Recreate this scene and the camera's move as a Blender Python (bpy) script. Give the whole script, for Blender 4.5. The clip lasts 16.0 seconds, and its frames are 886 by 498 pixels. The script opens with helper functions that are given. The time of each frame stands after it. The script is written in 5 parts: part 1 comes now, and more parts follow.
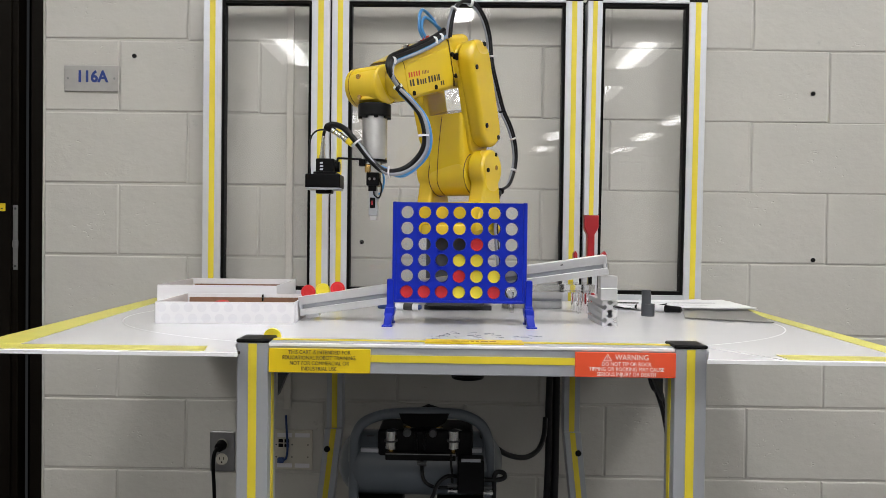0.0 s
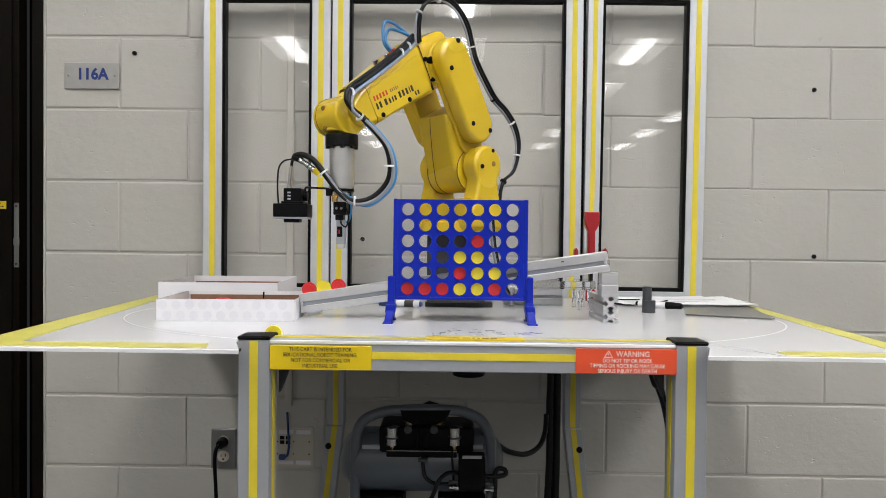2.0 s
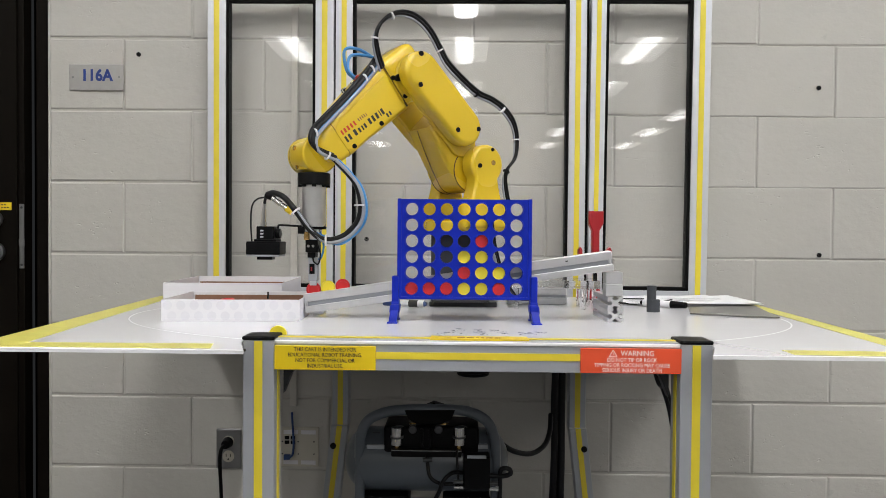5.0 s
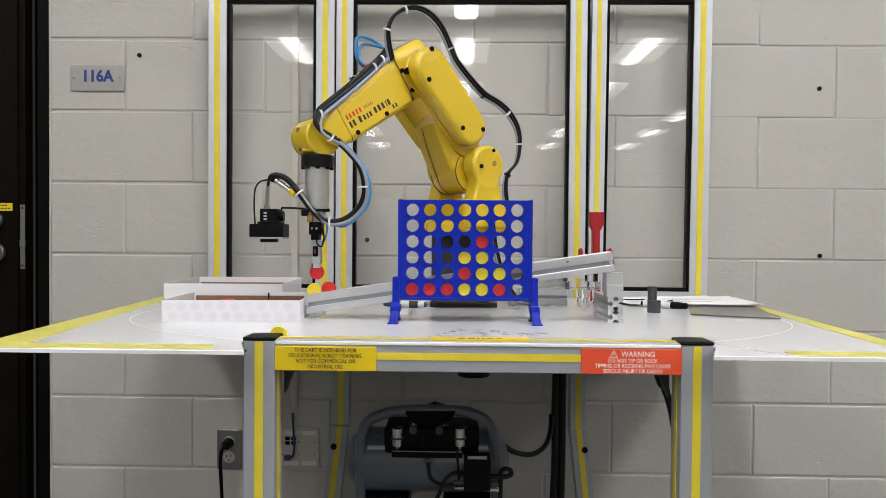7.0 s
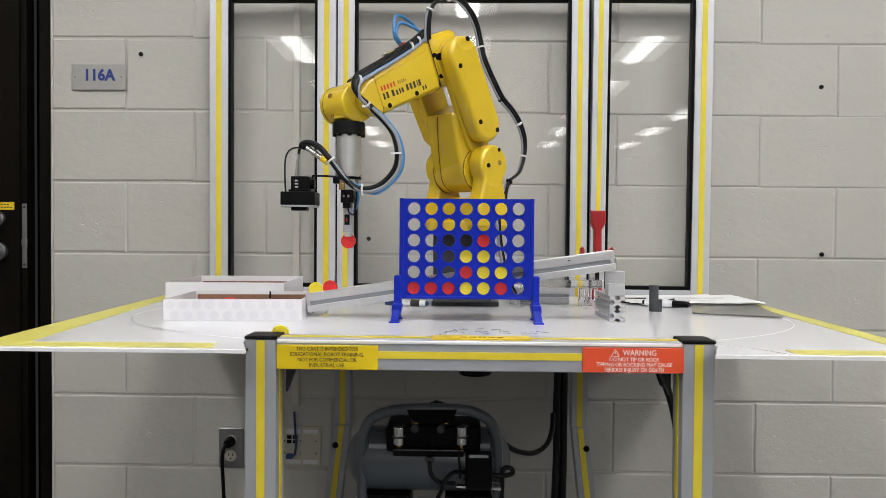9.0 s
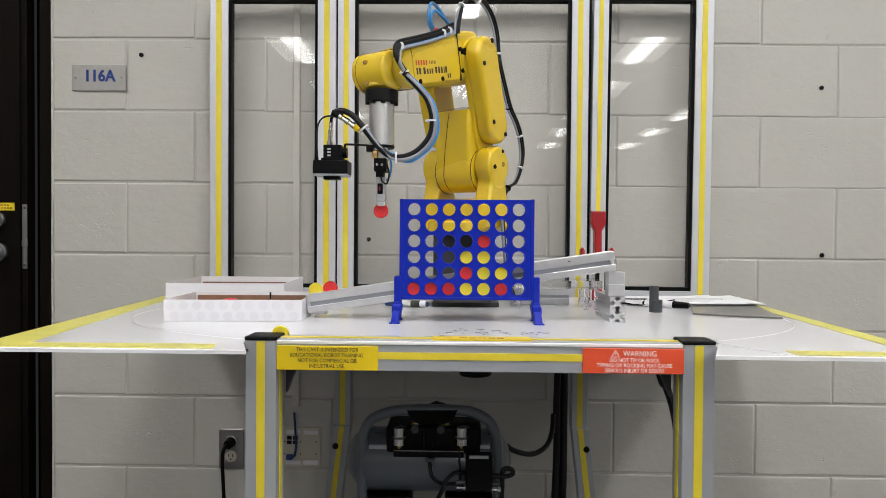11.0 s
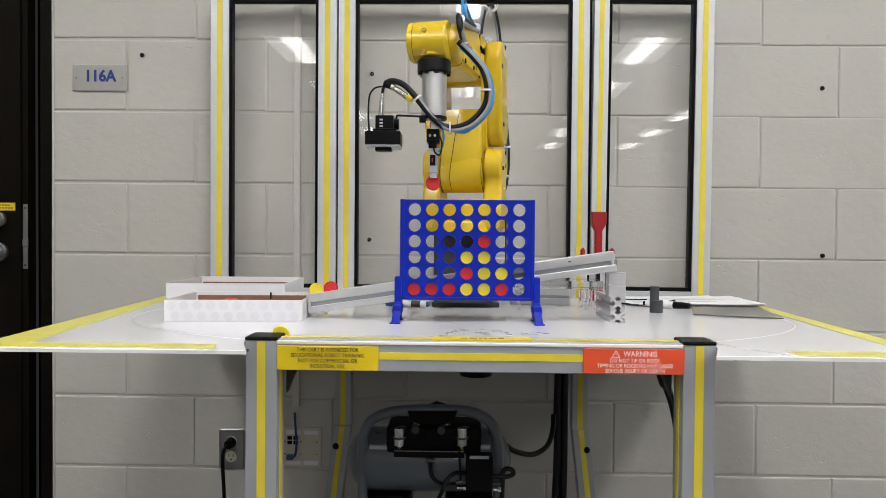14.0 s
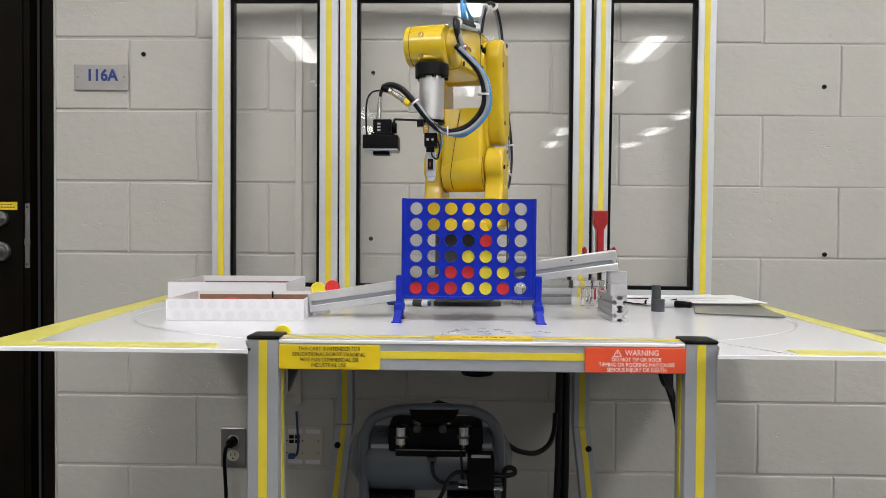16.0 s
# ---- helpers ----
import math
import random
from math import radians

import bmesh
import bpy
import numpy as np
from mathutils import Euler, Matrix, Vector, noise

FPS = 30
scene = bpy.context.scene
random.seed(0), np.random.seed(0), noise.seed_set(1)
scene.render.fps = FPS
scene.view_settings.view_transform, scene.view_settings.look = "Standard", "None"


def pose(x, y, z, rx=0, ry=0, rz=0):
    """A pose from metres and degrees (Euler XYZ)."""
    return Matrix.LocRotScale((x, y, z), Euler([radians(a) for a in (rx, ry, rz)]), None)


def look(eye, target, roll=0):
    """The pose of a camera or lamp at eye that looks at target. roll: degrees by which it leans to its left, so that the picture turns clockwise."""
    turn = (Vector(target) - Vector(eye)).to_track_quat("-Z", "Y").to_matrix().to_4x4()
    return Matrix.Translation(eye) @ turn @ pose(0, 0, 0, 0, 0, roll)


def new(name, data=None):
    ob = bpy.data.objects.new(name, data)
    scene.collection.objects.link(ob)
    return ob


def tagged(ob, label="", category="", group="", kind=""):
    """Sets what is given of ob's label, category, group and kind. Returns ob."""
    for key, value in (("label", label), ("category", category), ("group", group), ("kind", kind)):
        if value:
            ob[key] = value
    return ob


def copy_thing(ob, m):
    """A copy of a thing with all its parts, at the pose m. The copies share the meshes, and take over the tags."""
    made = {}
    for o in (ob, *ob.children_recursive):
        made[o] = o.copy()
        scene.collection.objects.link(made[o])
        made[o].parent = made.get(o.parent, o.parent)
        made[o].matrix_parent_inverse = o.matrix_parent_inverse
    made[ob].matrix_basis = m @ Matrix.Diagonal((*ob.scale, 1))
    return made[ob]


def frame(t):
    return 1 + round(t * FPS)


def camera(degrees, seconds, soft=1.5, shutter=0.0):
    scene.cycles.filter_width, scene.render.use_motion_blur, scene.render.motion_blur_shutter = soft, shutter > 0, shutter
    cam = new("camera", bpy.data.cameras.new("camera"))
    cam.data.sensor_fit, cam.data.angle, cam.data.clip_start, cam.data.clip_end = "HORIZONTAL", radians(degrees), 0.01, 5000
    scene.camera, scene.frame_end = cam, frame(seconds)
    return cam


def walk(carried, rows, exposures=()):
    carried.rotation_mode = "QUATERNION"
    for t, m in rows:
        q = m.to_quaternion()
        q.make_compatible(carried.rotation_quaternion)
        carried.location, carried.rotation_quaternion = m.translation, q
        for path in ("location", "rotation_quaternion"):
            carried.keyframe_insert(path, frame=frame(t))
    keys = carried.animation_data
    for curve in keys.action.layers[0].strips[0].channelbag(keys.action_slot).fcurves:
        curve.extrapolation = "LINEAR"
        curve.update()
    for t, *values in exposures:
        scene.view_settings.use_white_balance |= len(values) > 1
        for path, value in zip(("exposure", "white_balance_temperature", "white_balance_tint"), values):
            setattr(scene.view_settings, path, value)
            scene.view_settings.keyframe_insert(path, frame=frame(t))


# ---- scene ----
# ---- camera: held by hand about 1.1 m before the cart ----
cam = camera(63, 16.0, soft=0.8)
EYE = Vector((0.0, 0.0, 1.01))
# seconds, yaw to the left, pitch, roll
CAM = [
    (0.0, 0.799, -0.871, 0.724),
    (0.5, 0.855, -0.897, 0.681),
    (1.0, 0.869, -0.898, 0.619),
    (1.5, 0.806, -1.017, 0.665),
    (2.0, 0.859, -1.112, 0.631),
    (2.5, 0.974, -1.099, 0.571),
    (3.0, 0.973, -1.030, 0.577),
    (3.5, 1.000, -1.100, 0.570),
    (4.0, 1.084, -1.109, 0.530),
    (6.5, 1.214, -1.178, 0.408),
    (7.0, 1.224, -1.080, 0.441),
    (7.5, 1.286, -1.113, 0.415),
    (8.0, 1.279, -1.113, 0.409),
    (8.5, 1.248, -1.150, 0.445),
    (9.0, 1.341, -1.179, 0.419),
    (11.5, 1.360, -1.113, 0.433),
    (12.0, 1.354, -1.164, 0.463),
    (12.5, 1.406, -1.236, 0.426),
    (13.0, 1.467, -1.247, 0.417),
    (13.5, 1.450, -1.115, 0.418),
    (14.0, 1.392, -1.100, 0.460),
    (14.5, 1.393, -1.138, 0.460),
    (15.0, 1.390, -1.180, 0.425),
    (15.5, 1.467, -1.247, 0.417),
    (16.0, 1.514, -1.182, 0.428),
]

def sight(yaw, pitch, roll):
    y, p = radians(yaw), radians(pitch)
    return look(EYE, EYE + Vector((-math.sin(y) * math.cos(p), math.cos(y) * math.cos(p), math.sin(p))), roll)


walk(cam, [(t, sight(a, b, c)) for t, a, b, c in CAM], exposures=[(0.0, 0.0, 6500, 10), (16.0, 0.0, 6500, 10)])

# ---- light ----
world = bpy.data.worlds.new("room_air")
scene.world = world
world.use_nodes = True
world.node_tree.nodes["Background"].inputs[0].default_value = (0.9, 0.95, 1.0, 1)
world.node_tree.nodes["Background"].inputs[1].default_value = 0.02
LENS_POWER = 38.5

# ---- materials ----


def mat(name, color, rough=0.5, metal=0.0, var=0.06, scale=30.0, bump=0.0, bump_scale=200.0, coat=0.0, spread=0.0, rough_var=0.08, spec=0.5):
    m = bpy.data.materials.new(name)
    m.use_nodes = True
    nt = m.node_tree
    b = nt.nodes["Principled BSDF"]
    b.inputs["Metallic"].default_value = metal
    b.inputs["Specular IOR Level"].default_value = spec
    b.inputs["Coat Weight"].default_value = coat
    tc = nt.nodes.new("ShaderNodeTexCoord")
    n1 = nt.nodes.new("ShaderNodeTexNoise")
    n1.inputs["Scale"].default_value = scale
    n1.inputs["Detail"].default_value = 6
    nt.links.new(tc.outputs["Object"], n1.inputs["Vector"])
    n2 = nt.nodes.new("ShaderNodeTexNoise")
    n2.inputs["Scale"].default_value = scale * 0.12
    n2.inputs["Detail"].default_value = 3
    nt.links.new(tc.outputs["Object"], n2.inputs["Vector"])
    add = nt.nodes.new("ShaderNodeMath")
    add.operation = "ADD"
    nt.links.new(n1.outputs[0], add.inputs[0])
    nt.links.new(n2.outputs[0], add.inputs[1])
    last = add
    if spread:
        oi = nt.nodes.new("ShaderNodeObjectInfo")
        sm = nt.nodes.new("ShaderNodeMath")
        sm.operation = "MULTIPLY_ADD"
        sm.inputs[1].default_value = spread
        nt.links.new(oi.outputs["Random"], sm.inputs[0])
        nt.links.new(add.outputs[0], sm.inputs[2])
        last = sm
    ramp = nt.nodes.new("ShaderNodeMapRange")
    ramp.inputs["From Min"].default_value = 0.6
    ramp.inputs["From Max"].default_value = 1.4 + spread
    ramp.inputs["To Min"].default_value = 1 - var
    ramp.inputs["To Max"].default_value = 1 + var
    nt.links.new(last.outputs[0], ramp.inputs["Value"])
    mul = nt.nodes.new("ShaderNodeVectorMath")
    mul.operation = "SCALE"
    mul.inputs[0].default_value = color
    nt.links.new(ramp.outputs[0], mul.inputs["Scale"])
    nt.links.new(mul.outputs[0], b.inputs["Base Color"])
    rr = nt.nodes.new("ShaderNodeMapRange")
    rr.inputs["To Min"].default_value = max(0.02, rough - rough_var)
    rr.inputs["To Max"].default_value = min(1, rough + rough_var)
    nt.links.new(n2.outputs[0], rr.inputs["Value"])
    nt.links.new(rr.outputs[0], b.inputs["Roughness"])
    if bump:
        n3 = nt.nodes.new("ShaderNodeTexNoise")
        n3.inputs["Scale"].default_value = bump_scale
        n3.inputs["Detail"].default_value = 5
        nt.links.new(tc.outputs["Object"], n3.inputs["Vector"])
        bp = nt.nodes.new("ShaderNodeBump")
        bp.inputs["Strength"].default_value = bump
        bp.inputs["Distance"].default_value = 0.002
        nt.links.new(n3.outputs[0], bp.inputs["Height"])
        nt.links.new(bp.outputs[0], b.inputs["Normal"])
    return m


def block_paint():
    """Thick cream paint over split-open concrete pores and shallow troughs."""
    m = mat("block_paint", (0.45, 0.437, 0.405), 0.5, var=0.05, scale=9, spread=0.25)
    nt = m.node_tree
    b = nt.nodes["Principled BSDF"]
    geo = nt.nodes.new("ShaderNodeNewGeometry")
    fine = nt.nodes.new("ShaderNodeTexNoise")
    fine.inputs["Scale"].default_value = 46
    fine.inputs["Detail"].default_value = 7
    fine.inputs["Roughness"].default_value = 0.6
    broad = nt.nodes.new("ShaderNodeTexNoise")
    broad.inputs["Scale"].default_value = 13
    broad.inputs["Detail"].default_value = 2
    pits = nt.nodes.new("ShaderNodeTexVoronoi")
    pits.inputs["Scale"].default_value = 75
    flat = nt.nodes.new("ShaderNodeVectorMath")
    flat.operation = "MULTIPLY"
    flat.inputs[1].default_value = (0.8, 1.0, 1.05)
    nt.links.new(geo.outputs["Position"], flat.inputs[0])
    for n in (fine, broad):
        nt.links.new(flat.outputs[0], n.inputs["Vector"])
    # pores are torn sideways and of all sizes
    warp = nt.nodes.new("ShaderNodeTexNoise")
    warp.inputs["Scale"].default_value = 38
    warp.inputs["Detail"].default_value = 3
    nt.links.new(flat.outputs[0], warp.inputs["Vector"])
    tear = nt.nodes.new("ShaderNodeVectorMath")
    tear.operation = "MULTIPLY_ADD"
    tear.inputs[1].default_value = (0.055, 0.02, 0.02)
    nt.links.new(warp.outputs["Color"], tear.inputs[0])
    nt.links.new(flat.outputs[0], tear.inputs[2])
    nt.links.new(tear.outputs[0], pits.inputs["Vector"])
    # pits only where the broad noise allows them
    pit = nt.nodes.new("ShaderNodeMapRange")
    pit.inputs["From Min"].default_value, pit.inputs["From Max"].default_value = 0.03, 0.22
    pit.inputs["To Min"].default_value, pit.inputs["To Max"].default_value = -1.0, 0.0
    nt.links.new(pits.outputs["Distance"], pit.inputs["Value"])
    gate = nt.nodes.new("ShaderNodeMapRange")
    gate.inputs["From Min"].default_value, gate.inputs["From Max"].default_value = 0.56, 0.74
    nt.links.new(broad.outputs[0], gate.inputs["Value"])
    mul = nt.nodes.new("ShaderNodeMath")
    mul.operation = "MULTIPLY"
    nt.links.new(pit.outputs[0], mul.inputs[0])
    nt.links.new(gate.outputs[0], mul.inputs[1])
    mix = nt.nodes.new("ShaderNodeMath")
    mix.operation = "MULTIPLY_ADD"
    mix.inputs[1].default_value = 0.5
    nt.links.new(fine.outputs[0], mix.inputs[0])
    nt.links.new(mul.outputs[0], mix.inputs[2])
    # faint grey scuffs, sparse and streaky
    scuff = nt.nodes.new("ShaderNodeTexNoise")
    scuff.inputs["Scale"].default_value = 9
    scuff.inputs["Detail"].default_value = 8
    scuff.inputs["Roughness"].default_value = 0.7
    nt.links.new(flat.outputs[0], scuff.inputs["Vector"])
    worn = nt.nodes.new("ShaderNodeMapRange")
    worn.inputs["From Min"].default_value, worn.inputs["From Max"].default_value = 0.66, 0.78
    worn.inputs["To Min"].default_value, worn.inputs["To Max"].default_value = 1.0, 0.72
    nt.links.new(scuff.outputs[0], worn.inputs["Value"])
    dull = nt.nodes.new("ShaderNodeVectorMath")
    dull.operation = "SCALE"
    nt.links.new(b.inputs["Base Color"].links[0].from_socket, dull.inputs[0])
    nt.links.new(worn.outputs[0], dull.inputs["Scale"])
    nt.links.new(dull.outputs[0], b.inputs["Base Color"])
    bp = nt.nodes.new("ShaderNodeBump")
    bp.inputs["Strength"].default_value = 0.5
    bp.inputs["Distance"].default_value = 0.0055
    nt.links.new(mix.outputs[0], bp.inputs["Height"])
    nt.links.new(bp.outputs[0], b.inputs["Normal"])
    return m


def glow(name, color, power):
    m = bpy.data.materials.new(name)
    m.use_nodes = True
    b = m.node_tree.nodes["Principled BSDF"]
    b.inputs["Base Color"].default_value = (0.9, 0.9, 0.9, 1)
    b.inputs["Emission Color"].default_value = (*color, 1)
    b.inputs["Emission Strength"].default_value = power
    return m


def pane_glass(name, tint, gloss, ior=1.5, dust_haze=0.0):
    """Clear sheet with a dusty film and wiped streaks; its white also paints in reflected room haze."""
    m = bpy.data.materials.new(name)
    m.use_nodes = True
    nt = m.node_tree
    nt.nodes.remove(nt.nodes["Principled BSDF"])
    tr = nt.nodes.new("ShaderNodeBsdfTransparent")
    tr.inputs[0].default_value = (*tint, 1)
    gl = nt.nodes.new("ShaderNodeBsdfGlossy")
    gl.inputs["Roughness"].default_value = gloss
    fr = nt.nodes.new("ShaderNodeFresnel")
    fr.inputs[0].default_value = ior
    mx = nt.nodes.new("ShaderNodeMixShader")
    nt.links.new(fr.outputs[0], mx.inputs[0])
    nt.links.new(tr.outputs[0], mx.inputs[1])
    nt.links.new(gl.outputs[0], mx.inputs[2])
    last = mx
    if dust_haze:
        tc = nt.nodes.new("ShaderNodeTexCoord")
        mp = nt.nodes.new("ShaderNodeMapping")
        mp.inputs["Scale"].default_value = (9, 1, 2.2)
        mp.inputs["Rotation"].default_value = (0, 0.35, 0)
        n = nt.nodes.new("ShaderNodeTexNoise")
        n.inputs["Scale"].default_value = 2.0
        n.inputs["Detail"].default_value = 6
        n.inputs["Distortion"].default_value = 0.8
        nt.links.new(tc.outputs["Object"], mp.inputs[0])
        nt.links.new(mp.outputs[0], n.inputs["Vector"])
        r = nt.nodes.new("ShaderNodeMapRange")
        r.inputs["From Min"].default_value, r.inputs["From Max"].default_value = 0.35, 0.75
        r.inputs["To Min"].default_value, r.inputs["To Max"].default_value = dust_haze * 0.7, dust_haze * 1.8
        nt.links.new(n.outputs[0], r.inputs["Value"])
        df = nt.nodes.new("ShaderNodeBsdfDiffuse")
        df.inputs[0].default_value = (0.86, 0.85, 0.84, 1)
        film = nt.nodes.new("ShaderNodeMixShader")
        nt.links.new(r.outputs[0], film.inputs[0])
        nt.links.new(mx.outputs[0], film.inputs[1])
        nt.links.new(df.outputs[0], film.inputs[2])
        last = film
    nt.links.new(last.outputs[0], nt.nodes["Material Output"].inputs[0])
    return m


M_BLOCK = block_paint()
M_MORTAR = mat("painted_mortar", (0.47, 0.457, 0.423), 0.6, var=0.05, scale=40, bump=0.4, bump_scale=120)
M_FLOOR = mat("floor_tile", (0.045, 0.043, 0.041), 0.4, var=0.12, scale=14)
M_CEIL = mat("ceiling_board", (0.75, 0.75, 0.73), 0.9, var=0.05, scale=60, bump=0.3)
M_PLASTER = mat("plain_wall_paint", (0.36, 0.35, 0.33), 0.7, var=0.04, scale=6)
M_DOOR = mat("dark_brown_steel_paint", (0.0045, 0.0034, 0.0024), 0.5, var=0.3, scale=12, bump=0.15, spec=0.06)
M_JAMB = mat("black_brown_frame_paint", (0.003, 0.0024, 0.002), 0.6, var=0.3, scale=15, spec=0.08)
M_ALU = mat("anodised_profile", (0.55, 0.565, 0.60), 0.42, 0.35, var=0.05, scale=40)
M_ALUGREY = mat("grey_cart_profile", (0.36, 0.375, 0.41), 0.42, 0.25, var=0.05, scale=30)
M_ALUBRIGHT = mat("milled_aluminium", (0.62, 0.62, 0.635), 0.34, 0.75, var=0.06, scale=80)
M_STRIPE = mat("yellow_insert_strip", (0.70, 0.565, 0.035), 0.45, var=0.08, scale=25)
M_TAPE = mat("yellow_floor_tape", (0.64, 0.59, 0.13), 0.4, var=0.1, scale=30)
M_RUBBER = mat("black_rubber", (0.003, 0.003, 0.003), 0.55, var=0.2, scale=50, spec=0.08)
M_BLACK = mat("black_plastic", (0.0035, 0.0035, 0.004), 0.42, var=0.2, scale=60, spec=0.1)
M_BLACKMET = mat("black_anodised", (0.005, 0.005, 0.0055), 0.42, 0.1, var=0.2, scale=80, spec=0.2)
M_WHITE = mat("whiteboard_laminate", (0.73, 0.73, 0.76), 0.16, var=0.03, scale=5, coat=0.3, rough_var=0.06)
M_WEDGE = mat("white_edge_band", (0.78, 0.79, 0.80), 0.35, var=0.03, scale=30)
M_YELLOW = mat("robot_yellow_paint", (0.66, 0.46, 0.018), 0.27, var=0.05, scale=14, bump=0.04, bump_scale=400, coat=0.45)
M_SEAM = mat("seam_shadow_gap", (0.06, 0.035, 0.005), 0.8, var=0.1)
M_DGREY = mat("dark_grey_casting", (0.042, 0.044, 0.048), 0.45, var=0.15, scale=30, bump=0.1)
M_BLUE = mat("blue_moulded_plastic", (0.003, 0.016, 0.31), 0.42, var=0.06, scale=20, spec=0.2)
M_RED = mat("red_moulded_plastic", (0.62, 0.022, 0.025), 0.38, var=0.06, scale=40)
M_CLAMP = mat("deep_red_plastic", (0.31, 0.008, 0.013), 0.35, var=0.08, scale=40)
M_DYEL = mat("yellow_moulded_plastic", (0.80, 0.66, 0.04), 0.38, var=0.06, scale=40)
M_CARD = mat("white_box_card", (0.68, 0.67, 0.70), 0.55, var=0.03, scale=15)
M_SPOT = mat("pale_grey_print", (0.635, 0.625, 0.665), 0.5, var=0.05, scale=40)
M_BROWN = mat("bare_brown_board", (0.22, 0.115, 0.07), 0.8, var=0.15, scale=60)
M_LABELY = mat("yellow_label_film", (0.70, 0.51, 0.01), 0.35, var=0.05, scale=10)
M_LABELR = mat("orange_red_label_film", (0.72, 0.085, 0.03), 0.35, var=0.05, scale=10)
M_INK = mat("black_ink", (0.02, 0.02, 0.02), 0.5)
M_INKW = mat("white_ink", (0.85, 0.82, 0.8), 0.5)
M_INKB = mat("blue_sign_ink", (0.008, 0.035, 0.20), 0.4)
M_INKR = mat("red_ink", (0.55, 0.05, 0.02), 0.5)
M_PEN = mat("faded_marker_line", (0.42, 0.42, 0.45), 0.4, var=0.2, scale=90)
M_MARK = mat("blue_black_marker_ink", (0.20, 0.20, 0.24), 0.4, var=0.3, scale=90)
M_SIGN = mat("brushed_sign_plate", (0.38, 0.37, 0.355), 0.35, 0.5, var=0.08, scale=60)
M_STEEL = mat("stainless_plate", (0.26, 0.26, 0.265), 0.3, 0.9, var=0.1, scale=30)
M_CHROME = mat("chrome", (0.82, 0.82, 0.83), 0.06, 1.0, var=0.05, scale=30)
M_BRASS = mat("brass_fitting", (0.65, 0.42, 0.15), 0.25, 0.9, var=0.1)
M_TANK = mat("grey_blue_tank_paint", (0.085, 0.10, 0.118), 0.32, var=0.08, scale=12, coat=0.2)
M_SILVER = mat("turned_aluminium", (0.66, 0.66, 0.66), 0.28, 0.85, var=0.06, scale=60)
M_HBLACK = mat("black_hose", (0.004, 0.004, 0.005), 0.4, var=0.2, scale=60, spec=0.25)
M_HGREY = mat("grey_cable_jacket", (0.25, 0.265, 0.30), 0.45, var=0.08, scale=60)
M_HBLUE = mat("blue_air_line", (0.045, 0.22, 0.50), 0.3, var=0.08, scale=60)
M_HDBLUE = mat("dark_blue_patch_cord", (0.015, 0.045, 0.16), 0.45, var=0.1)
M_TIE = mat("white_cable_tie", (0.72, 0.72, 0.74), 0.4, var=0.05)
M_BEIGE = mat("beige_plastic", (0.52, 0.49, 0.42), 0.45, var=0.04, scale=20)
M_RACE = mat("painted_raceway", (0.50, 0.48, 0.44), 0.5, var=0.05, scale=15)
M_PAPER = mat("white_paper", (0.78, 0.78, 0.80), 0.8, var=0.03, scale=8)
M_SLATE = mat("dark_grey_sheet", (0.19, 0.185, 0.175), 0.3, 0.2, var=0.1, scale=20)
M_CYL = mat("dark_grey_print_plastic", (0.036, 0.040, 0.047), 0.5, var=0.12, scale=90, bump=0.1)
M_GLASS = pane_glass("window_pane_clear", (1.0, 1.0, 0.995), 0.012, 1.5, 0.022)
M_FROST = mat("clear_cast_acrylic", (0.95, 0.96, 0.97), 0.06, var=0.01, scale=20, rough_var=0.03)
M_FROST.node_tree.nodes["Principled BSDF"].inputs["Transmission Weight"].default_value = 0.96
M_FROST.node_tree.nodes["Principled BSDF"].inputs["IOR"].default_value = 1.49
M_LENS = glow("lamp_lens", (1.0, 0.99, 0.975), LENS_POWER)
# a third of the power, set low to cut fill from the far rows
M_LENS_FAR = glow("dimmed_lamp_lens", (1.0, 0.985, 0.96), LENS_POWER * 0.33)
M_SIDE = glow("lamp_side_diffuser", (1.0, 0.99, 0.97), 2.2)
M_TROFFER = mat("white_lamp_housing", (0.8, 0.8, 0.8), 0.5, var=0.02)

# ---- mesh helpers ----


def box(bm, x0, x1, y0, y1, z0, z1, bevel=0.0, seg=2):
    m = Matrix.Translation(((x0 + x1) / 2, (y0 + y1) / 2, (z0 + z1) / 2)) @ Matrix.Diagonal((x1 - x0, y1 - y0, z1 - z0, 1))
    r = bmesh.ops.create_cube(bm, size=1, matrix=m)
    if bevel:
        edges = list({e for v in r["verts"] for e in v.link_edges})
        bmesh.ops.bevel(bm, geom=edges, offset=bevel, segments=seg, affect="EDGES", profile=0.5)
    return bm


def rod(bm, a, b, r, r2=None, seg=24, bevel=0.0):
    """A solid cylinder or cone from a to b, with its rim edges rounded."""
    a, b = Vector(a), Vector(b)
    d = b - a
    m = Matrix.Translation((a + b) / 2) @ d.to_track_quat("Z", "Y").to_matrix().to_4x4()
    res = bmesh.ops.create_cone(bm, cap_ends=True, segments=seg, radius1=r, radius2=r if r2 is None else r2, depth=d.length, matrix=m)
    if bevel:
        caps = {f for v in res["verts"] for f in v.link_faces if len(f.verts) == seg}
        edges = list({e for f in caps for e in f.edges})
        bmesh.ops.bevel(bm, geom=edges, offset=bevel, segments=3, affect="EDGES", profile=0.5)
    return bm


def ball(bm, c, r, sx=1, sy=1, sz=1, seg=20):
    bmesh.ops.create_uvsphere(bm, u_segments=seg, v_segments=seg // 2, radius=r, matrix=Matrix.Translation(c) @ Matrix.Diagonal((sx, sy, sz, 1)))
    return bm


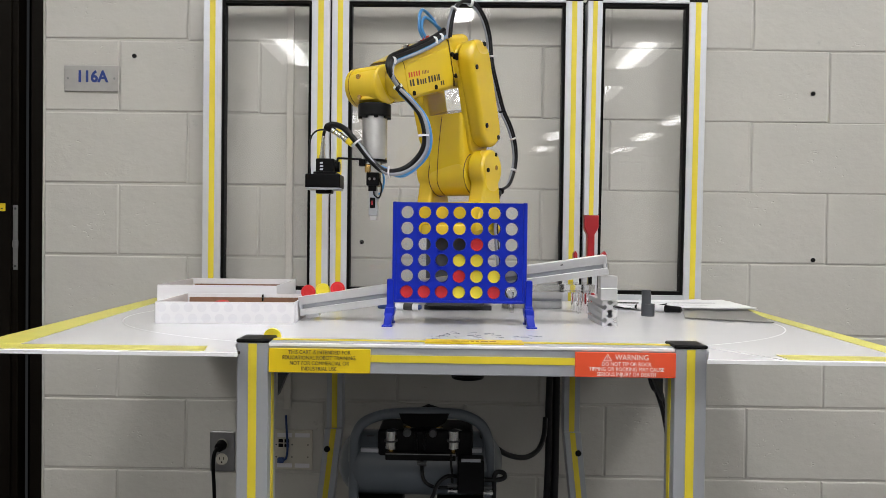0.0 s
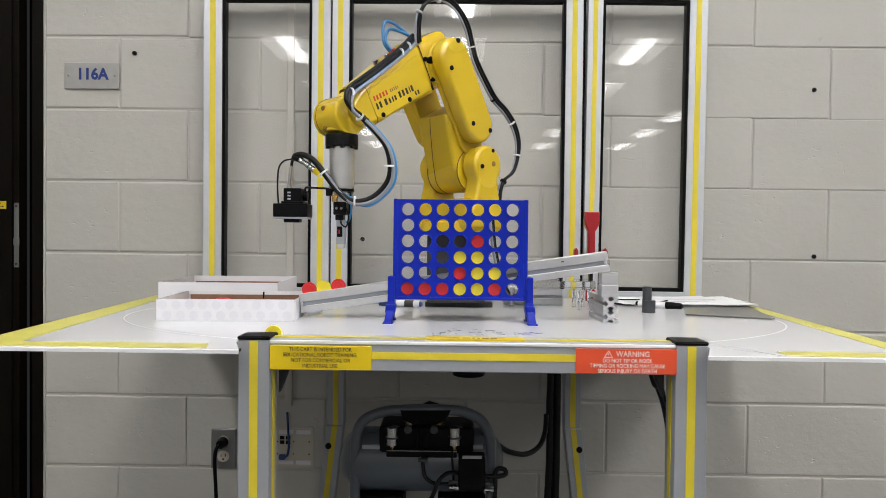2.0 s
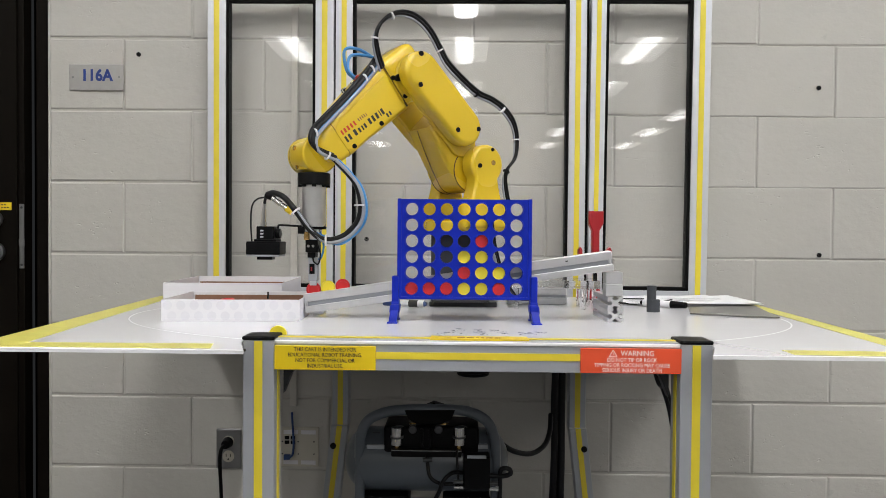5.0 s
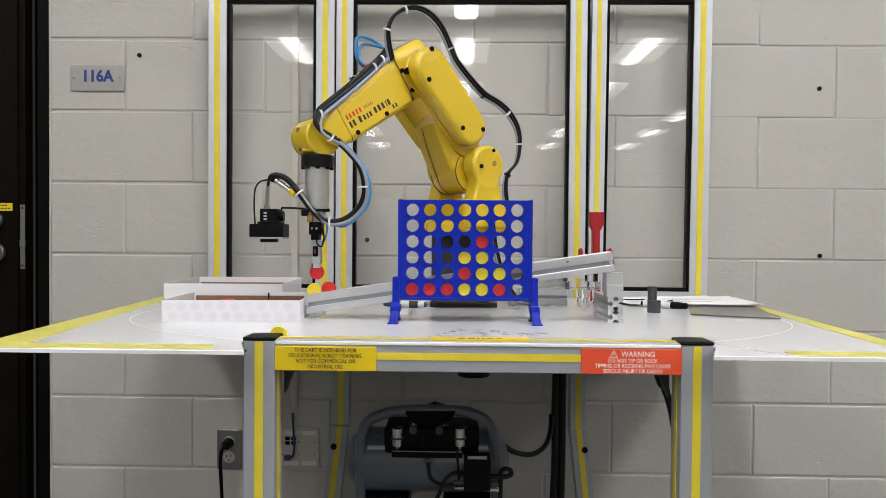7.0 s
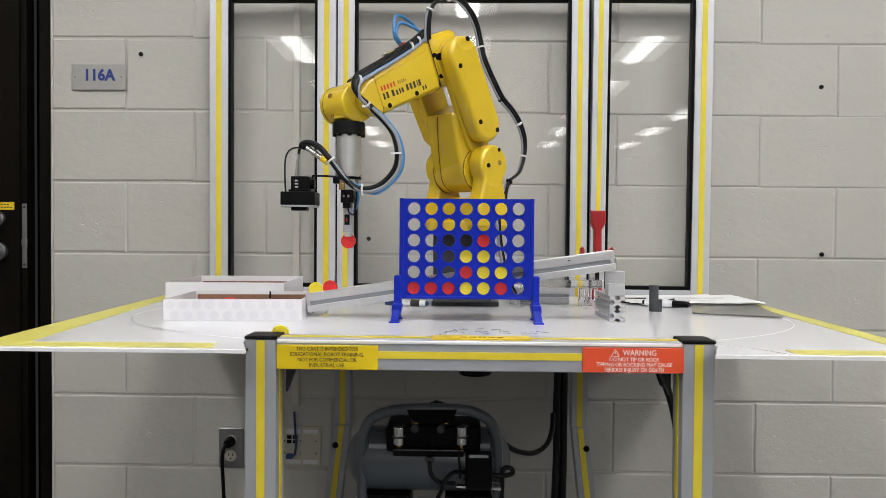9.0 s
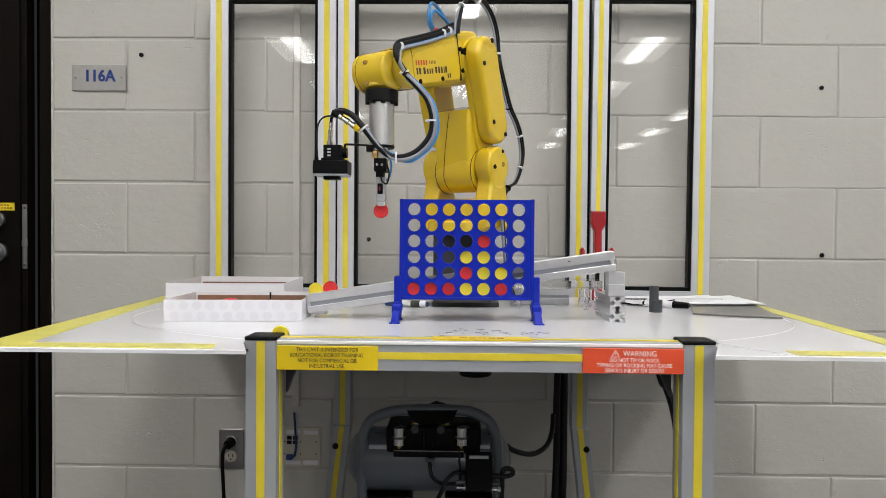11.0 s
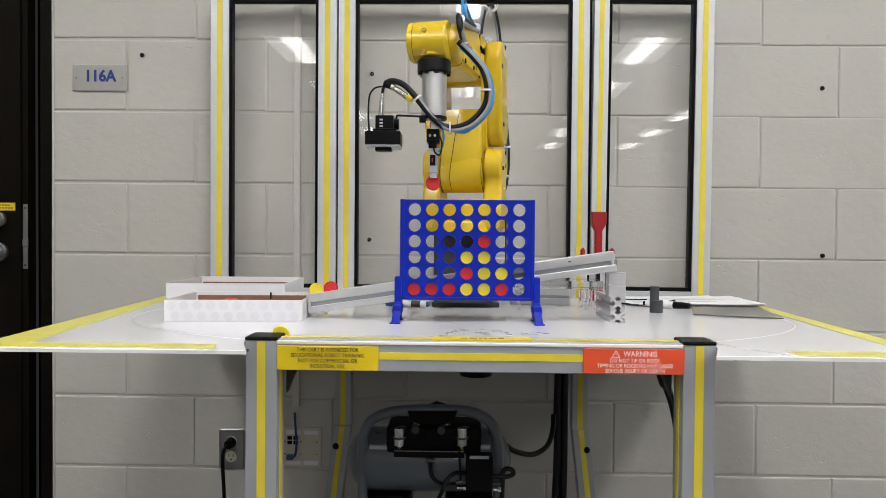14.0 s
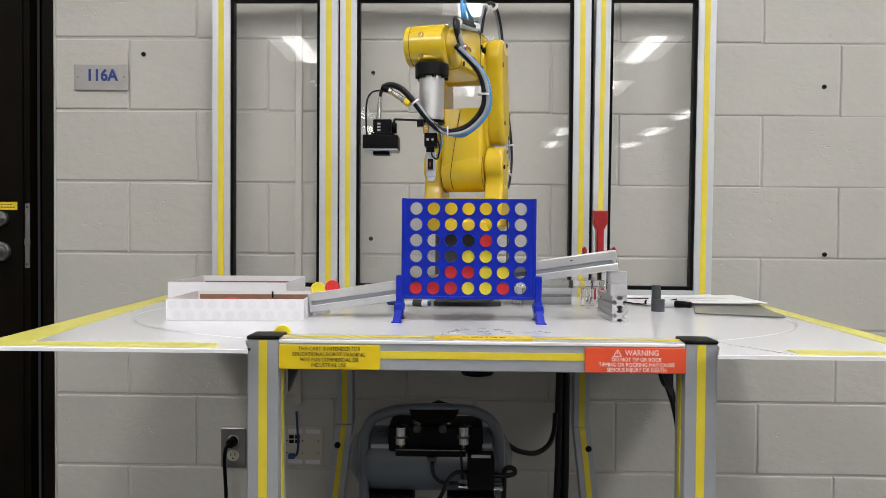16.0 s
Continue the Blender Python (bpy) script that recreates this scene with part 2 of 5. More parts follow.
def smooth_line(pts, n=8):
    pts = [Vector(p) for p in pts]
    out = []
    for i in range(len(pts) - 1):
        p0, p1, p2, p3 = pts[max(i - 1, 0)], pts[i], pts[i + 1], pts[min(i + 2, len(pts) - 1)]
        for k in range(n):
            t = k / n
            out.append(0.5 * (2 * p1 + (p2 - p0) * t + (2 * p0 - 5 * p1 + 4 * p2 - p3) * t * t + (3 * p1 - p0 - 3 * p2 + p3) * t ** 3))
    return out + [pts[-1]]


def hose(bm, pts, r, seg=10, n=8):
    """A round tube swept along a smooth line through pts."""
    line = smooth_line(pts, n)
    rings = []
    side = None
    for i, p in enumerate(line):
        d = (line[min(i + 1, len(line) - 1)] - line[max(i - 1, 0)]).normalized()
        if side is None:
            side = d.orthogonal().normalized()
        side = (side - d * side.dot(d)).normalized()
        up = d.cross(side)
        rings.append([bm.verts.new(p + r * (math.cos(a) * side + math.sin(a) * up)) for a in (2 * math.pi * k / seg for k in range(seg))])
    for a, b in zip(rings, rings[1:]):
        for k in range(seg):
            bm.faces.new((a[k], a[(k + 1) % seg], b[(k + 1) % seg], b[k]))
    bm.faces.new(rings[0][::-1])
    bm.faces.new(rings[-1])
    return bm


def slab(bm, outline, axis, lo, hi, bevel=0.0, seg=3):
    """A flat outline (2D points) pushed through along an axis: x takes (y, z), y takes (x, z), z takes (x, y)."""
    put = {"x": lambda u, v, w: (w, u, v), "y": lambda u, v, w: (u, w, v), "z": lambda u, v, w: (u, v, w)}[axis]
    a = [bm.verts.new(put(u, v, lo)) for u, v in outline]
    b = [bm.verts.new(put(u, v, hi)) for u, v in outline]
    n = len(outline)
    fs = [bm.faces.new(a[::-1]), bm.faces.new(b)]
    for k in range(n):
        fs.append(bm.faces.new((a[k], a[(k + 1) % n], b[(k + 1) % n], b[k])))
    bmesh.ops.recalc_face_normals(bm, faces=fs)
    if bevel:
        edges = list({e for f in fs[:2] for e in f.edges})
        bmesh.ops.bevel(bm, geom=edges, offset=bevel, segments=seg, affect="EDGES", profile=0.5)
    return bm


def capsule(u0, v0, r0, u1, v1, r1, n=14):
    """The outline round two circles, counter-clockwise."""
    d = math.atan2(v1 - v0, u1 - u0)
    tilt = math.acos(max(-1, min(1, (r0 - r1) / math.hypot(u1 - u0, v1 - v0))))
    pts = [(u1 + r1 * math.cos(a), v1 + r1 * math.sin(a)) for a in (d - tilt + 2 * tilt * k / n for k in range(n + 1))]
    start = d + tilt
    pts += [(u0 + r0 * math.cos(a), v0 + r0 * math.sin(a)) for a in (start + (2 * math.pi - 2 * tilt) * k / n for k in range(n + 1))]
    return pts


def soften(me):
    """Smooth shading in which large flat faces keep their own direction."""
    me.shade_smooth()
    near = [[] for _ in me.vertices]
    area = [p.area for p in me.polygons]
    norm = [p.normal.copy() for p in me.polygons]
    for p in me.polygons:
        for v in p.vertices:
            near[v].append(p.index)
    out = []
    for p in me.polygons:
        n0 = norm[p.index]
        for v in p.vertices:
            s = Vector((0, 0, 0))
            for q in near[v]:
                if norm[q].dot(n0) > 0.62:
                    s += norm[q] * area[q]
            out.append(s.normalized() if s.length > 0 else n0)
    me.normals_split_custom_set(out)


def part(name, bm, material, parent=None, label="", smooth=True):
    me = bpy.data.meshes.new(name)
    bmesh.ops.recalc_face_normals(bm, faces=bm.faces)
    bm.to_mesh(me)
    bm.free()
    if smooth:
        soften(me)
    me.materials.append(material)
    ob = new(name, me)
    ob.parent = parent
    if label:
        ob["label"] = label
    return ob


def B():
    return bmesh.new()


def empty(name, m, label, category, group="", kind=""):
    ob = new(name)
    ob.empty_display_size = 0.05
    ob.matrix_basis = m
    return tagged(ob, label, category, group, kind)


def thing(name, bm, material, label, category, group="", kind="", smooth=True):
    return tagged(part(name, bm, material, smooth=smooth), label, category, group, kind)


def words(text, size, m, material, parent, name="lettering", thick=0.0004, align="CENTER", squash=1.0, bold=0.0):
    cu = bpy.data.curves.new(name, "FONT")
    cu.body, cu.size, cu.extrude, cu.align_x, cu.align_y = text, size, thick, align, "CENTER"
    cu.resolution_u = 3
    cu.offset = bold
    tmp = bpy.data.objects.new(name, cu)
    scene.collection.objects.link(tmp)
    dg = bpy.context.evaluated_depsgraph_get()
    me = bpy.data.meshes.new_from_object(tmp.evaluated_get(dg))
    bpy.data.objects.remove(tmp)
    me.transform(m @ Matrix.Diagonal((squash, 1, 1, 1)))
    me.materials.clear()
    me.materials.append(material)
    ob = new(name, me)
    ob.parent = parent
    return ob


FACE = Matrix.Rotation(radians(90), 4, "X")  # lettering that faces the camera's side of the room

# ---- room ----
TOP = 0.845
WALL = 2.04
CEIL = 2.90
SOUTH = -12.4  # far end of the hall

wall = thing("wall_north", box(B(), -1.165, 5.0, WALL + 0.0038, WALL + 0.2, 0, CEIL), M_MORTAR, "painted cream concrete block wall with shallow mortar joints", "wall", kind="structure")
tagged(part("wall_west", box(B(), -2.9, -2.7, SOUTH - 0.2, WALL + 0.2, 0, CEIL), M_PLASTER), "plain painted side wall", "wall", kind="structure")
tagged(part("wall_east", box(B(), 5.0, 5.2, SOUTH - 0.2, WALL + 0.2, 0, CEIL), M_PLASTER), "plain painted side wall", "wall", kind="structure")
tagged(part("wall_south", box(B(), -5.0, 5.0, SOUTH - 0.2, SOUTH, 0, CEIL), M_PLASTER), "plain painted far wall", "wall", kind="structure")
bm = B()
box(bm, -5.0, -2.35, WALL + 0.006, WALL + 0.2, 0, CEIL)
box(bm, -2.35, -1.165, WALL + 0.006, WALL + 0.2, 2.15, CEIL)
tagged(part("wall_north_west", bm, M_MORTAR), "painted wall beyond the dark door", "wall", kind="structure")
tagged(part("floor", box(B(), -5.2, 5.2, SOUTH - 0.2, WALL + 0.2, -0.1, 0), M_FLOOR), "dull grey vinyl floor", "floor", kind="structure")
tagged(part("ceiling", box(B(), -5.2, 5.2, SOUTH - 0.2, WALL + 0.2, CEIL, CEIL + 0.1), M_CEIL), "white mineral board ceiling", "ceiling", kind="structure")


def build_blocks():
    """Courses of 0.2035 m, blocks 0.40 m long in running bond; each block a piece."""
    course, joint = 0.2035, 0.0055
    cache = {}

    def piece(w, h):
        key = (round(w, 4), round(h, 4))
        if key not in cache:
            b = B()
            box(b, -w / 2, w / 2, 0, 0.05, -h / 2, h / 2)
            edges = [e for e in b.edges if all(v.co.y < 0.01 for v in e.verts)]
            bmesh.ops.bevel(b, geom=edges, offset=0.004, segments=2, affect="EDGES", profile=0.5)
            me = bpy.data.meshes.new("block")
            b.to_mesh(me)
            b.free()
            me.materials.append(M_BLOCK)
            cache[key] = me
        return cache[key]

    rnd = random.Random(4)
    for k in range(-5, 9):
        z0 = 0.9500 + k * course
        length = 0.399 if k % 2 == 0 else 0.3965
        z1 = min(z0 + course, CEIL)
        z0 = max(z0, 0.0)
        if z1 - z0 < 0.03:
            continue
        x = -0.951 if k % 2 == 0 else -0.755
        edges = [-1.165] + [x + length * i for i in range(10) if x + length * i < 2.7] + [2.9]
        for a, b in zip(edges, edges[1:]):
            ob = new("block", piece(b - a - joint * 0.65, z1 - z0 - joint))
            zm = (z0 + z1) / 2
            sag = max(0.0, (a + b) / 2 + 0.95) * 0.0095 * min(1.0, max(0.0, (zm - 0.95) / 0.6))
            ob.location = ((a + b) / 2, WALL - 0.0012 * rnd.random() + 0.0005, zm - sag)
            ob.parent = wall


def build_door():
    d = empty("door_1", Matrix.Translation((-1.75, WALL, 0)), "dark brown steel door with round knob, shut", "door", kind="structure")
    o = Vector((-1.75, WALL, 0))

    def shift(bm):
        bmesh.ops.translate(bm, verts=bm.verts, vec=-o)
        return bm
    part("door_frame", shift(box(B(), -1.206, -1.1685, WALL + 0.004, WALL + 0.17, 0, 2.14, 0.003)), M_DOOR, d, "dark brown steel frame")
    part("door_stop", shift(box(B(), -1.262, -1.206, WALL + 0.09, WALL + 0.17, 0, 2.14, 0.002)), M_JAMB, d)
    bm = hose(B(), [(-1.1655, WALL + 0.001, 0.0), (-1.1645, WALL + 0.0005, 0.5), (-1.1660, WALL + 0.001, 0.9), (-1.1645, WALL, 1.3), (-1.1655, WALL + 0.001, 2.14)], 0.0032, 8, 10)
    part("sealant_bead", shift(bm), M_MORTAR, d, "uneven painted sealant bead")
    part("door_frame", shift(box(B(), -2.35, -2.28, WALL + 0.004, WALL + 0.17, 0, 2.14, 0.003)), M_DOOR, d)
    part("door_frame", shift(box(B(), -2.28, -1.206, WALL + 0.004, WALL + 0.17, 2.06, 2.14, 0.003)), M_DOOR, d)
    leaf = part("door_leaf", shift(box(B(), -2.28, -1.2475, WALL - 0.02, WALL + 0.025, 0.01, 2.055, 0.002)), M_DOOR, d)
    part("leaf_edge", shift(box(B(), -1.2478, -1.230, WALL - 0.012, WALL + 0.025, 0.01, 2.055, 0.001)), M_DOOR, d)
    part("latch_plate", shift(box(B(), -1.2445, -1.2305, WALL - 0.0142, WALL - 0.0118, 0.905, 1.088, 0.001)), M_STEEL, leaf, "worn steel latch plate")
    part("latch_plate", shift(box(B(), -1.244, -1.2275, WALL - 0.0185, WALL - 0.0140, 0.968, 0.988, 0.0015)), M_STEEL, leaf)
    for z, r in ((0.952, 0.027), (1.044, 0.021)):
        bm = B()
        rod(bm, (-1.306, WALL - 0.02, z), (-1.306, WALL - 0.035, z), r, bevel=0.003)
        rod(bm, (-1.306, WALL - 0.03, z), (-1.306, WALL - 0.055, z), r * 0.55)
        ball(bm, (-1.306, WALL - 0.066, z), r * 0.8, 1, 0.7, 1)
        part("knob", shift(bm), M_STEEL, leaf, "round satin steel knob")
    part("sticker", shift(box(B(), -1.33, -1.262, WALL - 0.0212, WALL - 0.0198, 1.070, 1.092)), M_LABELY, leaf, "small yellow sticker")
    bm = B()
    for z, x0, x1 in ((1.085, -1.326, -1.282), (1.077, -1.326, -1.274)):
        x = x0
        while x < x1:
            box(bm, x, x + 0.006, WALL - 0.0216, WALL - 0.0211, z - 0.0016, z + 0.0016)
            x += 0.0085
    part("print_bars", shift(bm), M_INK, leaf)
    for z in (0.915, 1.078):
        part("screw", shift(rod(B(), (-1.2375, WALL - 0.0142, z), (-1.2375, WALL - 0.0150, z), 0.0035, seg=10)), M_DGREY, leaf)


build_door()


def build_ceiling_lights():
    """Recessed troffers on a regular ceiling grid, each with a bulging centre lens."""
    first = None
    half, run = 0.25, 0.53
    for y in (0.40, -1.47, -3.44, -5.41, -7.32, -9.21, -11.15):
        for x in (-1.66, 0.23 if y > 0 else 0.05, 1.84, 3.46):
            # the second row is staggered
            back = 0.0 if y != -1.47 else -0.31 if x == 0.05 else 0.12
            m = Matrix.Translation((x, y + back, CEIL))
            if first is not None:
                light = copy_thing(first, m)
                # far rows take the weaker lens, so less low-angle fill gets under the table
                if y < -2.5:
                    for o in light.children:
                        if o.name.startswith("lens"):
                            o.data = dimmed
                continue
            first = empty("ceiling_light", m, "recessed white troffer light with a bright centre lens", "ceiling light", "ceiling lights")
            bm = B()
            for s in (-1, 1):
                box(bm, s * half - 0.010, s * half + 0.010, -run, run, -0.016, -0.001)
                box(bm, -half + 0.010, half - 0.010, s * run - 0.010, s * run + 0.010, -0.016, -0.001)
            part("frame", bm, M_TROFFER, first)
            for s in (-1, 1):
                bm = B()
                prof = [(half - 0.010, -0.012), (half - 0.05, -0.007), (half - 0.09, -0.003), (0.096, -0.002)]
                for (xa, za), (xb, zb) in zip(prof, prof[1:]):
                    v = [bm.verts.new((s * xx, yy, zz)) for xx, yy, zz in ((xa, -run + 0.010, za), (xa, run - 0.010, za), (xb, run - 0.010, zb), (xb, -run + 0.010, zb))]
                    bm.faces.new(v)
                part("side_diffuser", bm, M_SIDE, first, "dim translucent side diffuser")
            bow = [(0.095 * math.cos(radians(q)), -0.004 - 0.022 * math.sin(radians(q))) for q in range(0, 181, 15)]
            lens = part("lens", slab(B(), bow, "y", -run + 0.012, run - 0.012), M_LENS, first, "curved frosted lens")
            dimmed = lens.data.copy()
            dimmed.materials[0] = M_LENS_FAR


build_ceiling_lights()

# ---- glazed guard panels on the wall side of the cart ----
PANEL_Y = 1.965


def profile(name, parent, x0, x1, y0, y1, z0, z1, material, stripe, faces="f", origin=(0, 0, 0)):
    """A slotted profile bar with a yellow insert strip down its length; upright or level by its proportions."""
    o = Vector(origin)
    upright = (z1 - z0) > (x1 - x0)
    bm = B()
    box(bm, x0, x1, y0, y1, z0, z1, 0.0015)
    bmesh.ops.translate(bm, verts=bm.verts, vec=-o)
    p = part(name, bm, material, parent)
    strips = []
    if upright:
        w = (x1 - x0) * stripe / 2
        cx, cy = (x0 + x1) / 2, (y0 + y1) / 2
        if "f" in faces:
            strips.append((cx - w, cx + w, y0 - 0.0012, y0 + 0.001, z0, z1 - 0.001))
        wy = (y1 - y0) * stripe / 2
        if "l" in faces:
            strips.append((x0 - 0.0012, x0 + 0.001, cy - wy, cy + wy, z0, z1 - 0.001))
        if "r" in faces:
            strips.append((x1 - 0.001, x1 + 0.0012, cy - wy, cy + wy, z0, z1 - 0.001))
    else:
        w = (z1 - z0) * stripe / 2
        cz, cy = (z0 + z1) / 2, (y0 + y1) / 2
        if "f" in faces:
            strips.append((x0, x1, y0 - 0.0012, y0 + 0.001, cz - w, cz + w))
        wy = (y1 - y0) * stripe / 2
        if "t" in faces:
            strips.append((x0, x1, cy - wy, cy + wy, z1 - 0.001, z1 + 0.0012))
    for s in strips:
        bm = box(B(), *s)
        bmesh.ops.translate(bm, verts=bm.verts, vec=-o)
        part("strip", bm, M_STRIPE, p, "yellow insert strip")
    return p


def guard_panel(x0, x1, wl, wr, lean, label):
    """A frame of silver profile, black gasket and clear pane; x0..x1 are the outer edges."""
    z0, z1 = 0.835, 1.654
    o = Vector(((x0 + x1) / 2, PANEL_Y, z0))
    g = empty("guard_panel", Matrix.Translation(o) @ Matrix.Rotation(radians(lean), 4, "Y"), label, "guard panel", "guard panels")
    profile("side_bar", g, x0, x0 + wl, PANEL_Y, PANEL_Y + 0.04, z0, z1, M_ALU, 0.30, "f", o)
    profile("side_bar", g, x1 - wr, x1, PANEL_Y, PANEL_Y + 0.04, z0, z1, M_ALU, 0.30, "f", o)
    a, b = x0 + wl, x1 - wr
    profile("bottom_bar", g, a, b, PANEL_Y, PANEL_Y + 0.04, z0, z0 + 0.028, M_ALU, 0.0, "", o)
    profile("top_bar", g, a, b, PANEL_Y, PANEL_Y + 0.04, 1.650, 1.660, M_ALU, 0.0, "", o)
    for p, q in ((x0, x0 + wl), (x1 - wr, x1)):
        bm = box(B(), p - 0.0005, q + 0.0005, PANEL_Y - 0.0015, PANEL_Y + 0.0415, z1, z1 + 0.006, 0.001)
        bmesh.ops.translate(bm, verts=bm.verts, vec=-o)
        part("end_cap", bm, M_BLACK, g, "black plastic end cap")
    k = 0.008
    for p, q, lo, hi in ((a, a + k, z0 + 0.028, 1.650), (b - k, b, z0 + 0.028, 1.650), (a + k, b - k, z0 + 0.028, z0 + 0.038), (a + k, b - k, 1.6425, 1.650)):
        bm = box(B(), p, q, PANEL_Y + 0.004, PANEL_Y + 0.03, lo, hi)
        bmesh.ops.translate(bm, verts=bm.verts, vec=-o)
        part("gasket", bm, M_RUBBER, g, "black rubber gasket")
    bm = box(B(), a + k - 0.002, b - k + 0.002, PANEL_Y + 0.016, PANEL_Y + 0.021, z0 + 0.036, 1.6445)
    bmesh.ops.translate(bm, verts=bm.verts, vec=-o)
    p = part("pane", bm, M_GLASS, g, "clear pane that mirrors the ceiling lights")
    p.visible_shadow = False


guard_panel(-0.686, -0.341, 0.050, 0.050, 0.0, "narrow clear guard panel in silver frame, folded open")
guard_panel(-0.336, 0.343, 0.046, 0.046, 0.0, "wide clear back guard panel in silver frame")
guard_panel(0.351, 0.672, 0.040, 0.048, 0.35, "narrow clear guard panel in silver frame, folded open")
# the shade of each open gap is put in as a black strip
for x in (-0.3385, 0.347):
    bm = box(B(), x - 0.0025, x + 0.004, PANEL_Y + 0.012, PANEL_Y + 0.03, 0.846, 1.654)
    thing("hinge_gap_strip", bm, M_RUBBER, "thin black strip that paints in the dark gap between two guard panels", "seal", "panel seals")

# ---- cart ----
PX0, PX1, PX2, PX3 = -0.326, -0.278, 0.336, 0.384
PY = 1.09


def build_cart():
    c = empty("robot_cart", Matrix.Identity(4), "grey aluminium robot training cart with yellow insert strips", "cart")
    for a, b, inner in ((PX0, PX1, "r"), (PX2, PX3, "l")):
        post = profile("post", c, a, b, PY, PY + 0.048, 0.10, 0.8475, M_ALUGREY, 0.26, "f" + inner)
        bm = box(B(), a - 0.0012, b + 0.0012, PY - 0.002, PY + 0.05, 0.8475, 0.8535, 0.0025)
        part("end_cap", bm, M_BLACK, post, "black plastic end cap")
        bm = B()
        x = (a + b) / 2
        rod(bm, (x, PY + 0.024, 0.10), (x, PY + 0.024, 0.085), 0.018)
        rod(bm, (x - 0.014, PY + 0.03, 0.042), (x + 0.014, PY + 0.03, 0.042), 0.042, bevel=0.006)
        part("castor", bm, M_BLACK, post)
    rail = profile("front_rail", c, PX1, PX2, PY + 0.003, PY + 0.048, 0.802, 0.8495, M_ALUGREY, 0.23, "ft")
    part("edge_trim", box(B(), PX1, PX2, PY + 0.001, PY + 0.004, 0.8425, 0.8478, 0.001), M_WEDGE, rail, "white edge trim")
    # rails along the sides, under the top
    for a, b in ((PX0 + 0.004, PX1 - 0.004), (PX2 + 0.004, PX3 - 0.004)):
        profile("side_rail", c, a, b, PY + 0.048, 1.93, 0.795, 0.835, M_ALUGREY, 0.0, "")
    # rear posts: upright above, splayed below a bolted joint
    for s, x in ((-1, -0.308), (1, 0.318)):
        up = profile("rear_post", c, x - 0.021, x + 0.021, 1.90, 1.945, 0.50, 0.835, M_ALUGREY, 0.34, "f")
        bm = B()
        slab(bm, [(x - 0.022, 0.505), (x + 0.022, 0.505), (x + 0.022 + s * 0.050, 0.06), (x - 0.022 + s * 0.050, 0.06)], "y", 1.888, 1.93, 0.001)
        low = part("rear_leg", bm, M_ALUGREY, c)
        bm = B()
        slab(bm, [(x - 0.007, 0.505), (x + 0.007, 0.505), (x + 0.007 + s * 0.050, 0.07), (x - 0.007 + s * 0.050, 0.07)], "y", 1.8862, 1.8885)
        part("strip", bm, M_STRIPE, low, "yellow insert strip")
        part("bolt", rod(B(), (x + s * 0.016, 1.884, 0.452), (x + s * 0.016, 1.89, 0.452), 0.008), M_BLACK, low)
    profile("rear_rail", c, -0.287, 0.297, 1.90, 1.94, 0.795, 0.835, M_ALUGREY, 0.0, "")
    # corner gussets beneath the top
    for s, x in ((1, PX1 + 0.001), (-1, PX2 - 0.001)):
        bm = slab(B(), [(x, 0.801), (x + s * 0.022, 0.801), (x + s * 0.012, 0.785), (x + s * 0.004, 0.765), (x, 0.755)], "y", 1.145, 1.165, 0.001)
        part("gusset", bm, M_DGREY, c, "dark grey corner gusset")
    # labels on the front rail
    y = PY + 0.001
    lab = part("label_plate", box(B(), -0.277, -0.123, y - 0.003, y + 0.001, 0.8035, 0.8400, 0.0006), M_LABELY, c, "yellow notice label with black lettering")
    for i, line in enumerate(("THIS CART IS INTENDED FOR", "EDUCATIONAL ROBOT TRAINING.", "NOT FOR COMMERCIAL OR", "INDUSTRIAL USE.")):
        words(line, 0.0083, Matrix.Translation((-0.2, y - 0.0033, 0.8345 - 0.0083 * i)) @ FACE, M_INK, lab, squash=0.86)
    lab = part("label_plate", box(B(), 0.186, 0.337, y - 0.003, y + 0.001, 0.8035, 0.8410, 0.0006), M_LABELR, c, "orange-red warning label with white lettering")
    words("WARNING", 0.0118, Matrix.Translation((0.271, y - 0.0033, 0.8335)) @ FACE, M_INKW, lab, squash=0.88)
    for i, line in enumerate(("DO NOT TIP OR ROCK", "TIPPING OR ROCKING MAY CAUSE", "SERIOUS INJURY OR DEATH")):
        words(line, 0.0083, Matrix.Translation((0.263, y - 0.0033, 0.8235 - 0.0078 * i)) @ FACE, M_INKW, lab, squash=0.86)
    bm = B()
    for a, b in (((0.2285, 0.8285), (0.2345, 0.8385)), ((0.2345, 0.8385), (0.2405, 0.8285)), ((0.2285, 0.8285), (0.2405, 0.8285)), ((0.2345, 0.8355), (0.2345, 0.8318))):
        rod(bm, (a[0], y - 0.0032, a[1]), (b[0], y - 0.0032, b[1]), 0.0005, seg=6)
    part("warning_triangle", bm, M_INKW, lab)
    # yellow label on top of the rail, with worn print
    lab = part("rail_label", box(B(), -0.041, 0.109, PY + 0.004, PY + 0.040, 0.8496, 0.8516), M_LABELY, c, "yellow label with worn print")
    bm = B()
    rnd = random.Random(2)
    for yy in (PY + 0.020,):
        x = 0.0
        while x < 0.07:
            w = 0.004 + 0.008 * rnd.random()
            box(bm, x, x + w, yy - 0.0025, yy + 0.0025, 0.8517, 0.852)
            x += w + 0.003
    part("worn_print", bm, M_BROWN, lab)
    return c


build_cart()


